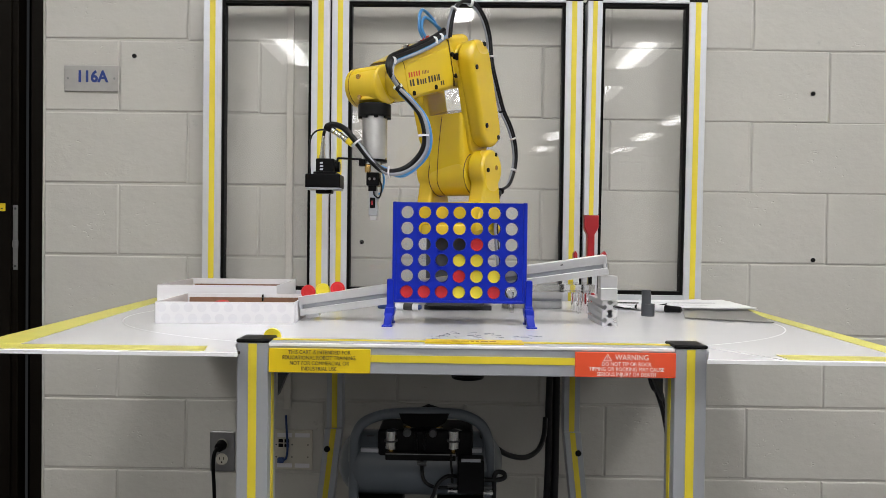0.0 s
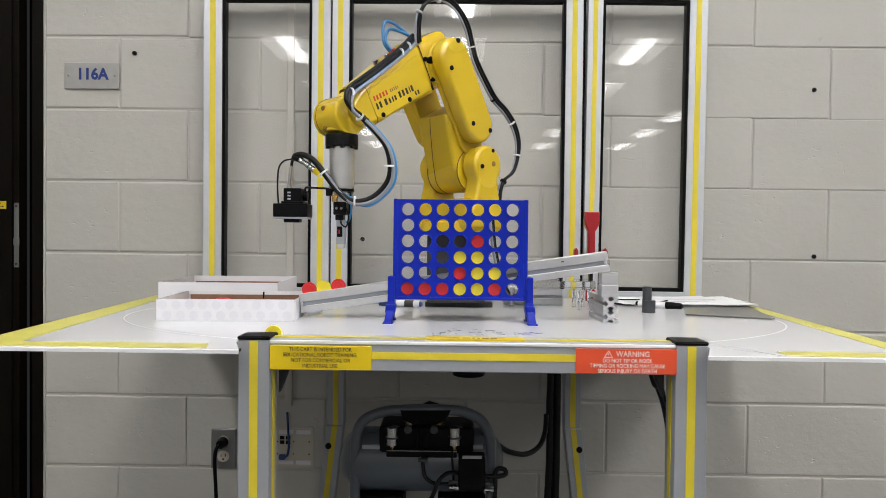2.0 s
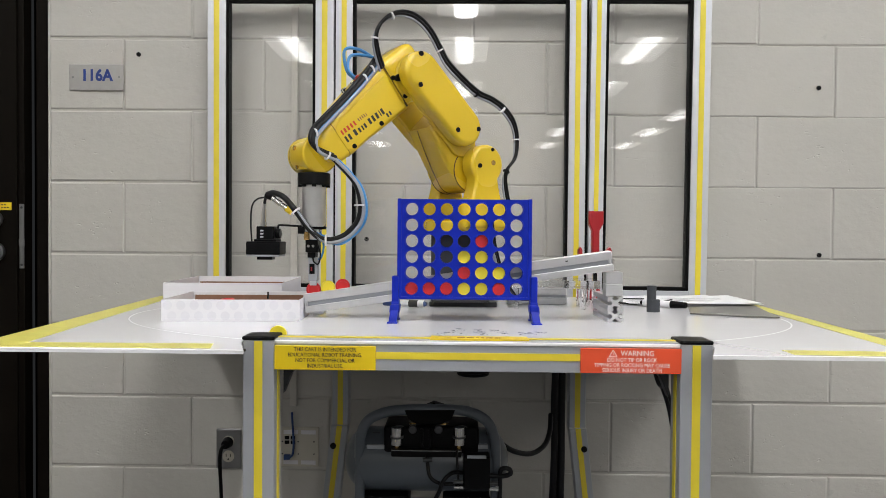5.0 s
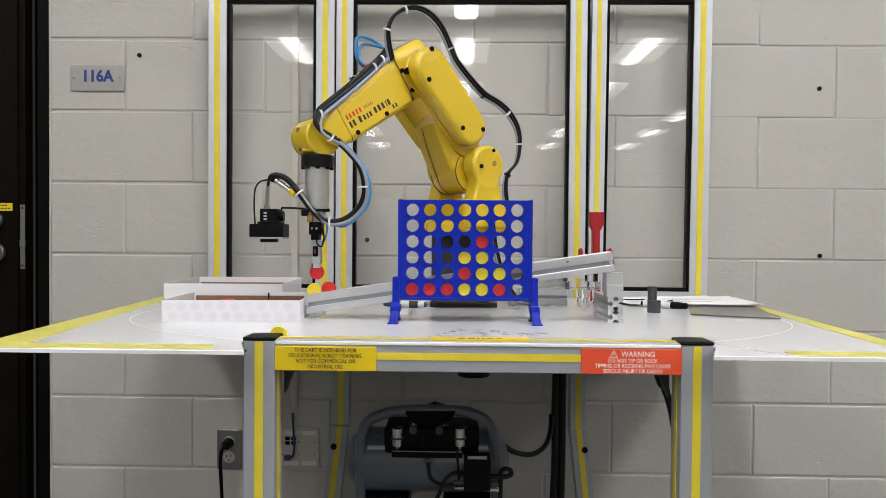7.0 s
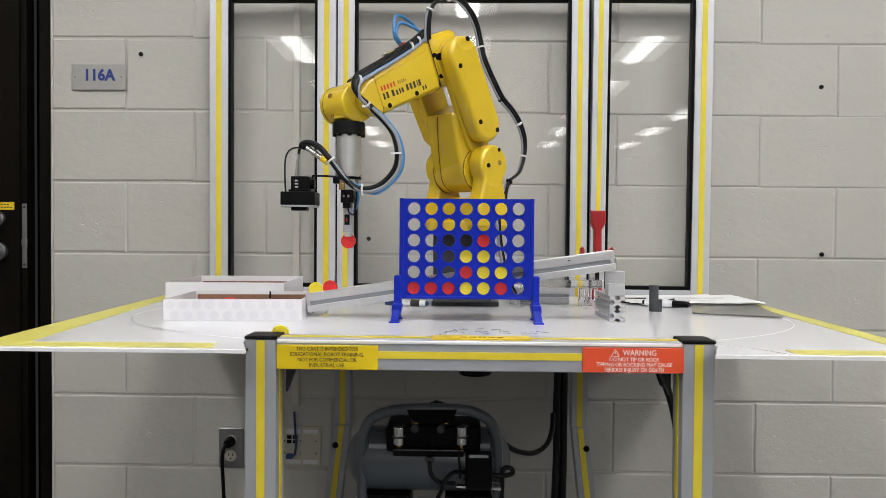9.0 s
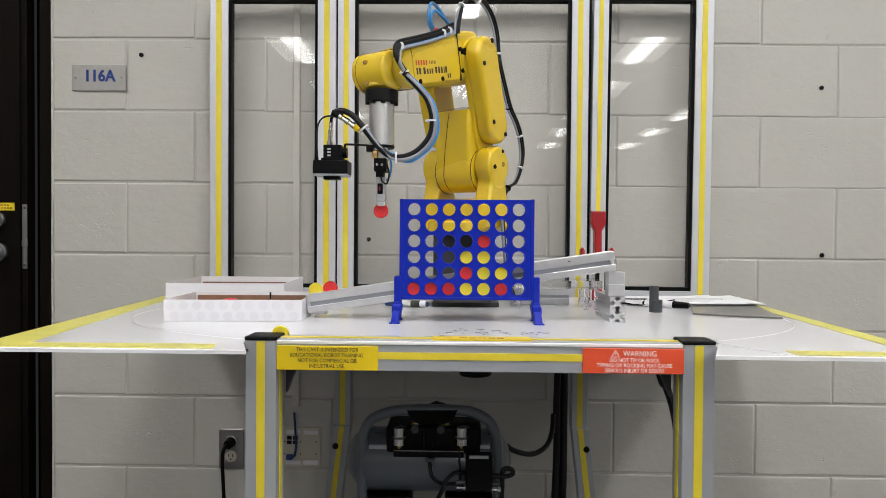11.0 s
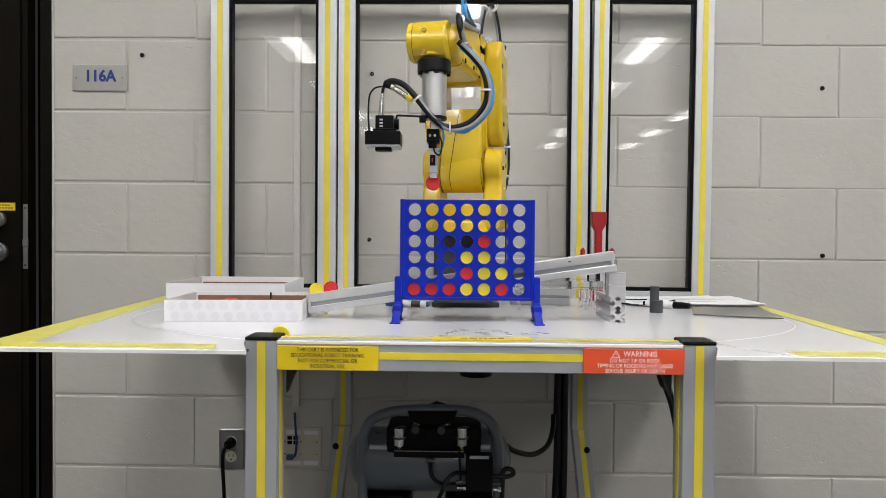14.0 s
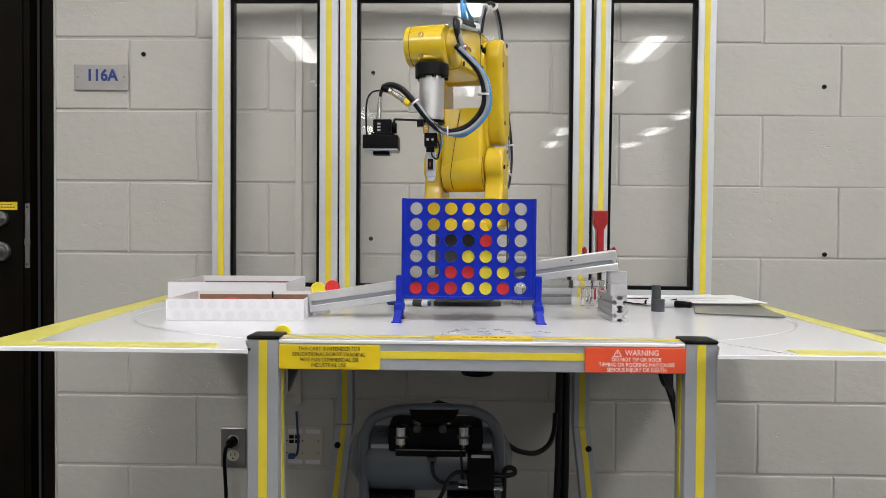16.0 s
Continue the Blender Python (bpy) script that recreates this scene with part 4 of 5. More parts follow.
    box(bm, a - 0.026, a - 0.014, -0.026, -0.012, 0.042, 0.055, 0.001)
    part("clamp_ring", bm, M_BLACK, T)
    part("gripper_mount", box(B(), a - 0.012, a + 0.013, -0.018, 0.018, 0.029, 0.052, 0.002), M_SILVER, T)
    part("copper_fitting", box(B(), a - 0.015, a - 0.004, -0.024, -0.012, 0.030, 0.046, 0.002), M_BRASS, T)
    bm = box(B(), a - 0.0125, a + 0.0115, -0.020, 0.016, 0.006, 0.031, 0.002)
    box(bm, a - 0.009, a + 0.006, -0.016, 0.012, -0.004, 0.008, 0.001)
    part("gripper_block", bm, M_BLACK, T)
    for x in (a - 0.006, a + 0.003):
        part("screw", rod(B(), (x, -0.0205, 0.0185), (x, -0.022, 0.0185), 0.0026, seg=10), M_CHROME, T)
    part("finger", box(B(), a - 0.0085, a + 0.0085, -0.011, 0.011, -0.050, -0.003, 0.0012), M_ALUGREY, T, "slim aluminium gripper finger")
    part("finger_sensor", box(B(), a - 0.006, a + 0.004, -0.013, -0.010, -0.036, -0.016, 0.0008), M_BLACK, T)
    part("sensor_lamp", box(B(), a - 0.003, a - 0.0005, -0.0136, -0.0128, -0.030, -0.022), M_CLAMP, T)
    part("fingertip", box(B(), a - 0.0065, a + 0.0065, -0.0085, 0.0085, -0.0585, -0.049, 0.0012), M_ALUBRIGHT, T)
    hook = hose(B(), [(a + 0.009, -0.014, 0.024), (a + 0.016, -0.015, 0.004), (a + 0.012, -0.015, -0.016), (a + 0.003, -0.014, -0.012), (a + 0.001, -0.012, -0.004)], 0.0016, 8)
    part("sensor_cable", hook, M_HBLACK, T)
    part("blue_tube", hose(B(), [(a + 0.012, 0.0, 0.046), (a + 0.019, 0.002, 0.02), (a + 0.014, 0.004, -0.004), (a + 0.007, 0.004, -0.008)], 0.002, 8), M_HBLUE, T)
    # tool camera with ring lamp
    lamp = part("lamp_slab", box(B(), -0.0695, -0.004, -0.026, 0.026, 0.001, 0.0265, 0.0018), M_BLACK, T, "square black ring lamp")
    part("lamp_rim", box(B(), -0.0685, -0.005, -0.025, 0.025, -0.0025, 0.0012, 0.0008), M_ALUGREY, T)
    part("lens_tab", box(B(), -0.052, -0.022, -0.012, 0.012, -0.009, -0.002, 0.001), M_BLACK, T)
    bm = box(B(), -0.051, -0.017, -0.020, 0.018, 0.0265, 0.056, 0.002)
    rod(bm, (-0.018, 0, 0.042), (-0.0085, 0, 0.042), 0.010, seg=16)
    box(bm, -0.055, -0.012, -0.022, 0.020, 0.0265, 0.031, 0.001)
    part("camera_body", bm, M_BLACK, T)
    bm = B()
    for i in range(3):
        box(bm, -0.043, -0.037, -0.0205, -0.0198, 0.034 + 0.006 * i, 0.037 + 0.006 * i)
    part("print_bar", bm, M_PEN, T)
    part("camera_arm", hose(B(), [(-0.013, 0, 0.042), (-0.013, 0, 0.0565), (-0.006, 0, 0.0585), (a - 0.02, 0, 0.0565)], 0.0021, 8, 5), M_BLACKMET, T)
    bm = B()
    rod(bm, (-0.042, 0, 0.056), (-0.042, 0, 0.064), 0.0058, seg=16)
    rod(bm, (-0.042, 0, 0.064), (-0.041, 0, 0.086), 0.0046, seg=16)
    rod(bm, (-0.041, 0, 0.086), (-0.040, 0, 0.100), 0.0036, seg=16)
    part("camera_plug", bm, M_CHROME, T)
    part("camera_lead", hose(B(), [(-0.040, 0, 0.098), (-0.039, 0, 0.108), (-0.034, 0, 0.116)], 0.003, 8), M_HBLACK, T)
    part("lamp_lead", hose(B(), [(-0.064, -0.004, 0.0265), (-0.066, -0.004, 0.06), (-0.064, -0.004, 0.094), (-0.054, -0.003, 0.109), (-0.038, 0, 0.113)], 0.0017, 8), M_HBLACK, T)
    bm = rod(B(), (-0.036, -0.004, 0.117), (-0.022, -0.008, 0.111), 0.0062, seg=14)
    part("plug_sleeve", bm, M_BLACK, T)
    bm = B()
    for i in range(5):
        u, v = i / 5, (i + 0.8) / 5
        pa, pb = Vector((-0.022, -0.008, 0.111)), Vector((0.010, -0.016, 0.089))
        rod(bm, pa.lerp(pb, u), pa.lerp(pb, v), 0.0052 if i % 2 else 0.0062, seg=14)
    part("braided_plug", bm, M_CHROME, T)
    part("yellow_ring", rod(B(), (0.008, -0.0155, 0.0905), (0.018, -0.018, 0.084), 0.0068, seg=14), M_LABELY, T)
    # hose loop: from the forearm round to the tool camera
    loop = [(0.102, -0.040, 0.186), (0.124, -0.041, 0.164), (0.146, -0.043, 0.135), (0.155, -0.044, 0.099), (0.150, -0.042, 0.069), (0.129, -0.039, 0.044), (0.104, -0.037, 0.032), (0.078, -0.034, 0.033), (0.052, -0.029, 0.054), (0.023, -0.022, 0.090)]
    part("black_hose", hose(B(), loop + [(0.001, -0.015, 0.113), (-0.020, -0.009, 0.121), (-0.034, -0.003, 0.118)], 0.0058, 12), M_HBLACK, T)
    off = [Vector(p) + Vector((0.0055, -0.003, -0.0045)) for p in loop]
    part("grey_cable", hose(B(), off, 0.0038, 10), M_HGREY, T)
    out = [Vector(p) + Vector((0.004, 0.003, -0.0085)) for p in loop[:7]]
    part("blue_hose", hose(B(), out + [Vector((a + 0.006, -0.02, 0.040))], 0.0036, 10), M_HBLUE, T)
    out = [Vector(p) + Vector((0.0105, -0.001, -0.0055)) for p in loop[:7]]
    part("blue_hose", hose(B(), out + [Vector((a + 0.010, -0.022, 0.043))], 0.0030, 10), M_HBLUE, T)
    for p, d in (((0.153, -0.044, 0.097), (0, 0, 1)), ((0.088, -0.036, 0.030), (1, 0, 0)), ((0.026, -0.023, 0.085), (0.6, 0, -0.7))):
        q = Vector(p)
        w = Vector(d).normalized() * 0.0014
        part("cable_tie", rod(B(), q - w, q + w, 0.0112, seg=14), M_TIE, T)
    # harness on the forearm
    F = P["forearm"]
    run = [(0.038, -0.050, 0.078), (0.041, -0.084, 0.069), (0.043, -0.128, 0.060), (0.045, -0.180, 0.052), (0.046, -0.226, 0.046), (0.048, -0.259, 0.041), (0.052, -0.277, 0.030), (0.055, -0.281, 0.014), (0.058, -0.272, -0.004), (0.062, -0.262, -0.020)]
    for name, m, r0, dx, dz in (("black_hose", M_HBLACK, 0.0050, 0, 0.002), ("black_hose", M_HBLACK, 0.0045, -0.004, 0.008), ("grey_cable", M_HGREY, 0.0036, 0.003, -0.005), ("blue_hose", M_HBLUE, 0.0026, 0.002, -0.002)):
        part(name, hose(B(), [(x + dx, y, z + dz) for x, y, z in run], r0, 10), m, F)
    for x, y, z, dy, dz in ((0.041, -0.080, 0.071, 1, -0.25), (0.042, -0.105, 0.066, 1, -0.22), (0.049, -0.263, 0.040, 1, -0.5), (0.058, -0.272, -0.006, -0.4, 1)):
        w = Vector((0, dy, dz)).normalized() * 0.0014
        part("cable_tie", rod(B(), Vector((x, y, z)) - w, Vector((x, y, z)) + w, 0.0090, seg=14), M_TIE, F)
    for dx, top in ((0.0, 0.115), (0.006, 0.100)):
        part("blue_hose", hose(B(), [(0.024 + dx, -0.112, 0.070), (0.020 + dx, -0.118, 0.095), (0.016 + dx, -0.095, top + 0.014), (0.018 + dx, -0.068, top), (0.026 + dx, -0.052, 0.082)], 0.0032, 10), M_HBLUE, F)
    for dx in (0.0, 0.007):
        part("orange_fitting", rod(B(), (0.024 + dx, -0.112, 0.060), (0.024 + dx, -0.112, 0.078), 0.0048, seg=12), M_INKR, F)
    # main harness over the upper arm
    U = P["upper_arm"]
    arch = [(0.045, -0.064, 0.303), (0.047, -0.057, 0.333), (0.051, -0.044, 0.362), (0.0548, -0.0181, 0.378), (0.0586, 0.0118, 0.379), (0.0593, 0.0397, 0.368), (0.061, 0.0605, 0.344), (0.0636, 0.0693, 0.31), (0.0652, 0.0681, 0.27), (0.07, 0.064, 0.242), (0.073, 0.072, 0.204), (0.073, 0.093, 0.152), (0.073, 0.118, 0.12), (0.073, 0.135, 0.088), (0.073, 0.141, 0.05), (0.073, 0.129, 0.015), (0.073, 0.099, -0.018), (0.073, 0.065, -0.027), (0.072, 0.043, -0.048), (0.07, 0.025, -0.092)]
    part("black_hose", hose(B(), arch, 0.0036, 10, 6), M_HBLACK, U)
    part("black_hose", hose(B(), [Vector(p) + Vector((0.002, 0.0055, 0.002)) for p in arch], 0.0032, 10, 6), M_HBLACK, U)
    part("grey_cable", hose(B(), [Vector(p) + Vector((-0.001, -0.0052, -0.002)) for p in arch], 0.0026, 10, 6), M_HGREY, U)
    for i in (2, 4, 8, 11, 13, 15, 17):
        p = Vector(arch[i]) + Vector((0.001, -0.002, -0.001))
        w = (Vector(arch[i + 1]) - Vector(arch[i - 1 if i else 0])).normalized() * 0.0014
        part("cable_tie", rod(B(), p - w, p + w, 0.0080, seg=14), M_BLACK if i in (11, 17) else M_TIE, U)
    low = [(0.095, 0.006, h - 0.085), (0.095, 0.010, h - 0.12), (0.093, 0.020, 0.13), (0.086, 0.050, 0.07), (0.075, 0.10, 0.022), (0.06, 0.16, 0.012)]
    part("black_hose", hose(B(), low, 0.0038, 10), M_HBLACK, P["turret"])
    part("black_hose", hose(B(), [Vector(p) + Vector((-0.001, 0.0065, 0.001)) for p in low], 0.0034, 10), M_HBLACK, P["turret"])
    part("grey_cable", hose(B(), [Vector(p) + Vector((0.003, -0.006, 0.0)) for p in low], 0.0032, 10), M_HGREY, P["turret"])
    return r, P


ROBOT, LINKS = build_robot()


def arm_pose(t):
    """Where each link stands at t, in the robot's space."""
    tool = tool_at(t)
    w = tool + J5_OFF - Vector((JX, JY, J2Z))
    reach = math.hypot(w.x, w.y)
    turn = math.atan2(tool.x + AXIS - JX, JY - tool.y)  # the whole arm swings in one upright plane
    d = math.hypot(reach, w.z)
    lift = math.acos(max(-1, min(1, (L1 * L1 + d * d - L2 * L2) / (2 * L1 * d)))) + math.atan2(w.z, reach)
    yaw = Matrix.Rotation(turn, 4, "Z")
    j2 = Vector((0, 0, J2Z - TOP))
    upper = Matrix.Translation(j2) @ yaw @ Matrix.Rotation(math.pi / 2 - lift, 4, "X")
    elbow = upper @ Vector((0, 0, L1))
    wrist = tool + Vector((AXIS, 0, WRIST_Z)) - ROBOT_AT
    v = wrist - elbow
    yaw2 = Matrix.Rotation(math.atan2(v.x, -v.y), 4, "Z")
    fore = Matrix.Translation(elbow) @ yaw2 @ Matrix.Rotation(-math.atan2(v.z, math.hypot(v.x, v.y)), 4, "X")
    return {"turret": yaw, "upper_arm": upper, "forearm": fore, "wrist": Matrix.Translation(wrist) @ yaw2, "tool": Matrix.Translation(tool - ROBOT_AT)}

# ---- things on the cart top ----


def build_tray(corner, yaw, width, depth, height, label, spots, bits):
    """An open white card box lid, bare brown inside; the corner is its near left foot."""
    m = Matrix.Translation(corner) @ Matrix.Rotation(radians(yaw), 4, "Z")
    t = empty("box_tray", m, label, "box", "box trays")
    w, d, h, k = width, depth, height, 0.0022
    part("front_wall", box(B(), 0, w, 0, k, 0, h, 0.0006), M_CARD, t)
    part("back_wall", box(B(), 0, w, d - k, d, 0, h, 0.0006), M_CARD, t)
    part("side_wall", box(B(), 0, k, k, d - k, 0, h, 0.0006), M_CARD, t)
    part("side_wall", box(B(), w - k, w, k, d - k, 0, h, 0.0006), M_CARD, t)
    part("bottom", box(B(), k, w - k, k, d - k, 0, k), M_CARD, t)
    part("lining", box(B(), k + 0.004, w - k - 0.004, d - k - 0.0014, d - k - 0.0004, k, h - (0.0075 if bits else 0.0135)), M_BROWN, t, "bare brown lining")
    part("lining", box(B(), k, w - k, k, d - k - 0.002, k, h * 0.35), M_BROWN, t)
    if spots:
        for row, z in enumerate((0.0100, 0.0298)):
            for i in range(10):
                x = 0.012 + 0.0245 * i + (0.0 if row else 0.008)
                if x + 0.009 < w:
                    bm = B()
                    bmesh.ops.create_circle(bm, cap_ends=True, segments=20, radius=0.0086, matrix=Matrix.Translation((x, -0.0004, z)) @ Matrix.Rotation(radians(90), 4, "X"))
                    part("printed_spot", bm, M_SPOT, t, "pale grey printed spot")
    if bits:
        part("divider_tab", box(B(), w * 0.62, w * 0.62 + 0.003, d - k - 0.006, d - k - 0.0015, h * 0.62, h - 0.001), M_BLACK, t, "black tab")
    return t


T1 = build_tray((-0.551, 1.330, TOP + 0.0002), 4.0, 0.256, 0.20, 0.0405, "low white card box lid with pale spots, brown inside", True, True)
T2 = build_tray((-0.652, 1.585, TOP + 0.0002), 3.0, 0.262, 0.255, 0.0540, "plain low white card box lid standing behind another", False, False)
for k, (dx, dy) in enumerate(((0.066, 0.158), (0.082, 0.165))):
    d = copy_thing(DISCS[0], T1.matrix_basis @ Matrix.Translation((dx, dy, 0.0190 + 0.0050 * k)) @ Matrix.Rotation(radians(90 + 4 * k), 4, "X"))
    d["label"], d["group"] = "spare red plastic game disc lying in the box lid", "spare discs in the box lid"


def build_rail():
    """The sloping feed rail: two aluminium flanges with a sunk slot between them."""
    a, b = Vector((-0.297, 1.420, 0.8735)), Vector((0.294, 1.392, 0.9635))
    d = b - a
    turn = d.to_track_quat("X", "Z").to_matrix().to_4x4()
    r = empty("feed_rail", Matrix.Translation(a) @ turn, "sloping aluminium feed rail with a slot for game discs", "rail")
    n = d.length
    h = 0.0188
    part("upper_flange", box(B(), 0, n, -0.020, -0.006, h - 0.0165, h, 0.0012), M_ALUBRIGHT, r)
    part("upper_flange", box(B(), 0, n, 0.006, 0.020, h - 0.0165, h, 0.0012), M_ALUBRIGHT, r)
    part("lower_flange", box(B(), 0, n, -0.021, 0.021, -h, -0.006, 0.0012), M_ALUBRIGHT, r)
    part("slot_web", box(B(), 0, n, -0.013, 0.013, -0.0065, h - 0.012), M_ALUGREY, r)
    for x in (0.004, n - 0.004):
        part("end_stop", box(B(), x - 0.004, x + 0.001, -0.020, 0.020, -h, h - 0.001, 0.0008), M_ALUBRIGHT, r)
    # small ledge that carries the low end
    part("low_foot", box(B(), 0.006, 0.03, 0.002, 0.018, -0.0262, -h + 0.002), M_ALUBRIGHT, r, "small foot block")
    part("print_bar", box(B(), n - 0.088, n - 0.083, -0.0205, -0.0198, 0.010, 0.012), M_INK, r)


build_rail()


def build_stack():
    z = TOP
    for i in range(2):
        quad = [(0.40, 0.14), (0.78, 0.52), (0.78, 0.24), (1.0, 0.24), (1.0, 1.0), (0.24, 1.0), (0.24, 0.78), (0.52, 0.78), (0.14, 0.40)]
        s, half = 0.0245, 0.0123
        out = []
        for k in range(4):
            for u, v in quad:
                for _ in range(k):
                    u, v = -v, u
                out.append((0.299 + half * 1.15 * u, z + half + 0.0002 + half * v))
        bm = slab(B(), out, "y", 1.374, 1.520)
        thing("profile_offcut", bm, M_ALUBRIGHT, "slotted aluminium profile offcut lying flat", "metal offcut", "stacked offcuts")
        z += s + 0.0006
    for i in range(2):
        h = 0.0232
        thing("aluminium_block", box(B(), 0.2815, 0.3135, 1.376 + 0.002 * i, 1.408, z + 0.0002, z + h, 0.0012), M_ALUBRIGHT, "small milled aluminium block under the rail end", "metal block", "stacked blocks")
        z += h + 0.0002


build_stack()


def build_acrylic():
    g = empty("acrylic_stand", Matrix.Identity(4), "clear acrylic bench on short round legs", "stand")
    x0, x1, y0, y1, z = 0.12, 0.315, 1.60, 1.70, 0.893
    part("plate", box(B(), x0, x1, y0, y1, z, z + 0.018, 0.001), M_FROST, g)
    for x in (x0 + 0.012, x1 - 0.012, x1 - 0.034):
        for y in (y0 + 0.012, y1 - 0.012):
            part("leg", rod(B(), (x, y, TOP + 0.0013), (x, y, z), 0.0048, seg=20), M_FROST, g)


build_acrylic()
bar = empty("profile_bar", Matrix.Translation((0.12, 1.72, TOP)), "short slotted aluminium bar lying behind the game board", "metal bar")
part("lower_flange", box(B(), 0, 0.140, 0, 0.03, 0.0014, 0.017, 0.001), M_ALUBRIGHT, bar)
part("upper_flange", box(B(), 0, 0.140, 0, 0.03, 0.024, 0.041, 0.001), M_ALUBRIGHT, bar)
part("slot_web", box(B(), 0, 0.140, 0.006, 0.024, 0.016, 0.025), M_ALUGREY, bar)
bm = B()
rod(bm, (0.425, 1.575, TOP), (0.425, 1.575, TOP + 0.028), 0.0140, seg=32, bevel=0.0008)
rod(bm, (0.421, 1.575, TOP + 0.027), (0.421, 1.575, TOP + 0.058), 0.0098, seg=32, bevel=0.0008)
thing("stepped_peg", bm, M_CYL, "dark grey stepped plastic peg standing upright", "peg")

bm = slab(B(), [(0.492, 1.535), (0.652, 1.470), (0.705, 1.74), (0.560, 1.765)], "z", TOP + 0.0014, TOP + 0.0036, 0.0006, 1)
thing("metal_sheet", bm, M_SLATE, "dull dark grey metal sheet lying flat", "metal sheet", smooth=False)


def build_papers():
    rnd = random.Random(6)
    for i, (x, y, a, w, d) in enumerate(((0.56, 1.80, 4, 0.28, 0.20), (0.585, 1.805, -3, 0.27, 0.20), (0.53, 1.815, 7, 0.28, 0.20), (0.60, 1.80, 1, 0.22, 0.21))):
        bm = B()
        n = 10
        bmesh.ops.create_grid(bm, x_segments=n, y_segments=n, size=0.5)
        for v in bm.verts:
            u, q = v.co.x, v.co.y
            v.co = (u * w, q * d, 0.004 * max(0, u * 2 - 0.4) * rnd.uniform(0.8, 1.2) + 0.003 * max(0, q) ** 2)
        bmesh.ops.solidify(bm, geom=bm.faces[:], thickness=0.0004)
        p = thing("paper_sheet", bm, M_PAPER, "loose sheet of white paper with printed lines", "paper", "loose papers")
        p.matrix_basis = Matrix.Translation((x, y, TOP + 0.0042 + 0.0016 * i)) @ Matrix.Rotation(radians(a), 4, "Z")
        bm = B()
        for k in range(7):
            if rnd.random() < 0.8:
                box(bm, -w * 0.42, -w * 0.42 + w * rnd.uniform(0.2, 0.8), -d * 0.4 + k * d * 0.11, -d * 0.4 + k * d * 0.11 + 0.0022, 0.0006, 0.0009)
        part("print_bars", bm, M_PEN, p)


build_papers()


def build_marker(a, b, cap, label, band):
    a, b = Vector(a), Vector(b)
    d = (b - a).normalized()
    g = empty("marker_pen", Matrix.Translation(a), label, "marker pen", "marker pens")
    n = (b - a).length
    f = lambda q: d * (q * n)
    part("barrel", rod(B(), f(0.0), f(0.66), 0.0078, seg=20, bevel=0.001), M_CARD, g)
    part("cap", rod(B(), f(0.64), f(1.0), 0.0085, 0.0068, 20, 0.0012), cap, g)
    part("print_band", rod(B(), f(0.14), f(0.36), 0.0080, seg=20), band, g)
    part("tip", rod(B(), f(-0.06), f(0.0), 0.0045, 0.0065, 14), cap, g)


build_marker((0.435, 1.70, TOP + 0.0096), (0.517, 1.640, TOP + 0.0096), M_BLACK, "white marker pen with a black cap", M_CARD)
build_marker((-0.075, 1.615, TOP + 0.0096), (-0.168, 1.640, TOP + 0.0096), M_HDBLUE, "white marker pen with a blue cap", M_INK)
bm = B()
hose(bm, [(0.34, 1.80, TOP + 0.004), (0.40, 1.74, TOP + 0.004), (0.46, 1.73, TOP + 0.006), (0.52, 1.76, TOP + 0.012)], 0.0016, 8)
hose(bm, [(0.33, 1.84, TOP + 0.004), (0.38, 1.77, TOP + 0.012), (0.45, 1.75, TOP + 0.014)], 0.0014, 8)
thing("loose_wire", bm, M_HBLACK, "thin black wires lying by the papers", "wire")


def build_clamp():
    """A red bar clamp hung on the guard frame."""
    g = empty("bar_clamp", Matrix.Translation((0.352, 1.86, 0.845)), "red quick-grip bar clamp standing behind the rail", "clamp")
    bm = B()
    slab(bm, [(-0.0185, 0.228), (0.0185, 0.228), (0.0185, 0.196), (0.0085, 0.178), (0.0090, 0.110), (0.016, 0.10), (-0.016, 0.10), (-0.0095, 0.110), (-0.0100, 0.178), (-0.0185, 0.196)], "y", -0.014, 0.014, 0.004)
    part("grip", bm, M_CLAMP, g)
    part("bar", box(B(), -0.004, 0.004, -0.009, 0.009, 0.012, 0.12), M_RUBBER, g)
    bm = B()
    box(bm, -0.044, 0.040, -0.012, 0.012, 0.092, 0.106, 0.003)
    slab(bm, [(-0.044, 0.10), (-0.034, 0.10), (-0.034, 0.128), (-0.038, 0.136), (-0.044, 0.13)], "y", -0.011, 0.011, 0.002)
    slab(bm, [(0.030, 0.10), (0.040, 0.10), (0.041, 0.128), (0.036, 0.136), (0.028, 0.13)], "y", -0.011, 0.011, 0.002)
    part("jaw", bm, M_CLAMP, g)
    bm = slab(B(), [(-0.024, 0.0005), (0.012, 0.0005), (0.012, 0.024), (0.006, 0.05), (-0.004, 0.05), (-0.012, 0.026), (-0.024, 0.016)], "y", -0.012, 0.012, 0.003)
    part("foot_jaw", bm, M_CLAMP, g)


build_clamp()

# ---- wall fittings ----


def build_sign():
    g = empty("room_sign", Matrix.Translation((-1.0275, WALL, 1.448)), "brushed metal room sign with blue lettering", "sign")
    part("plate", box(B(), -0.0775, 0.0775, -0.006, 0.0, -0.037, 0.037, 0.0015), M_SIGN, g)
    words("116A", 0.044, Matrix.Translation((0.002, -0.0066, 0.004)) @ FACE, M_INKB, g, squash=0.94, bold=0.0016)
    for x in (-0.066, 0.066):
        part("screw", rod(B(), (x, -0.0075, 0.0), (x, -0.005, 0.0), 0.0032, seg=12), M_STEEL, g)


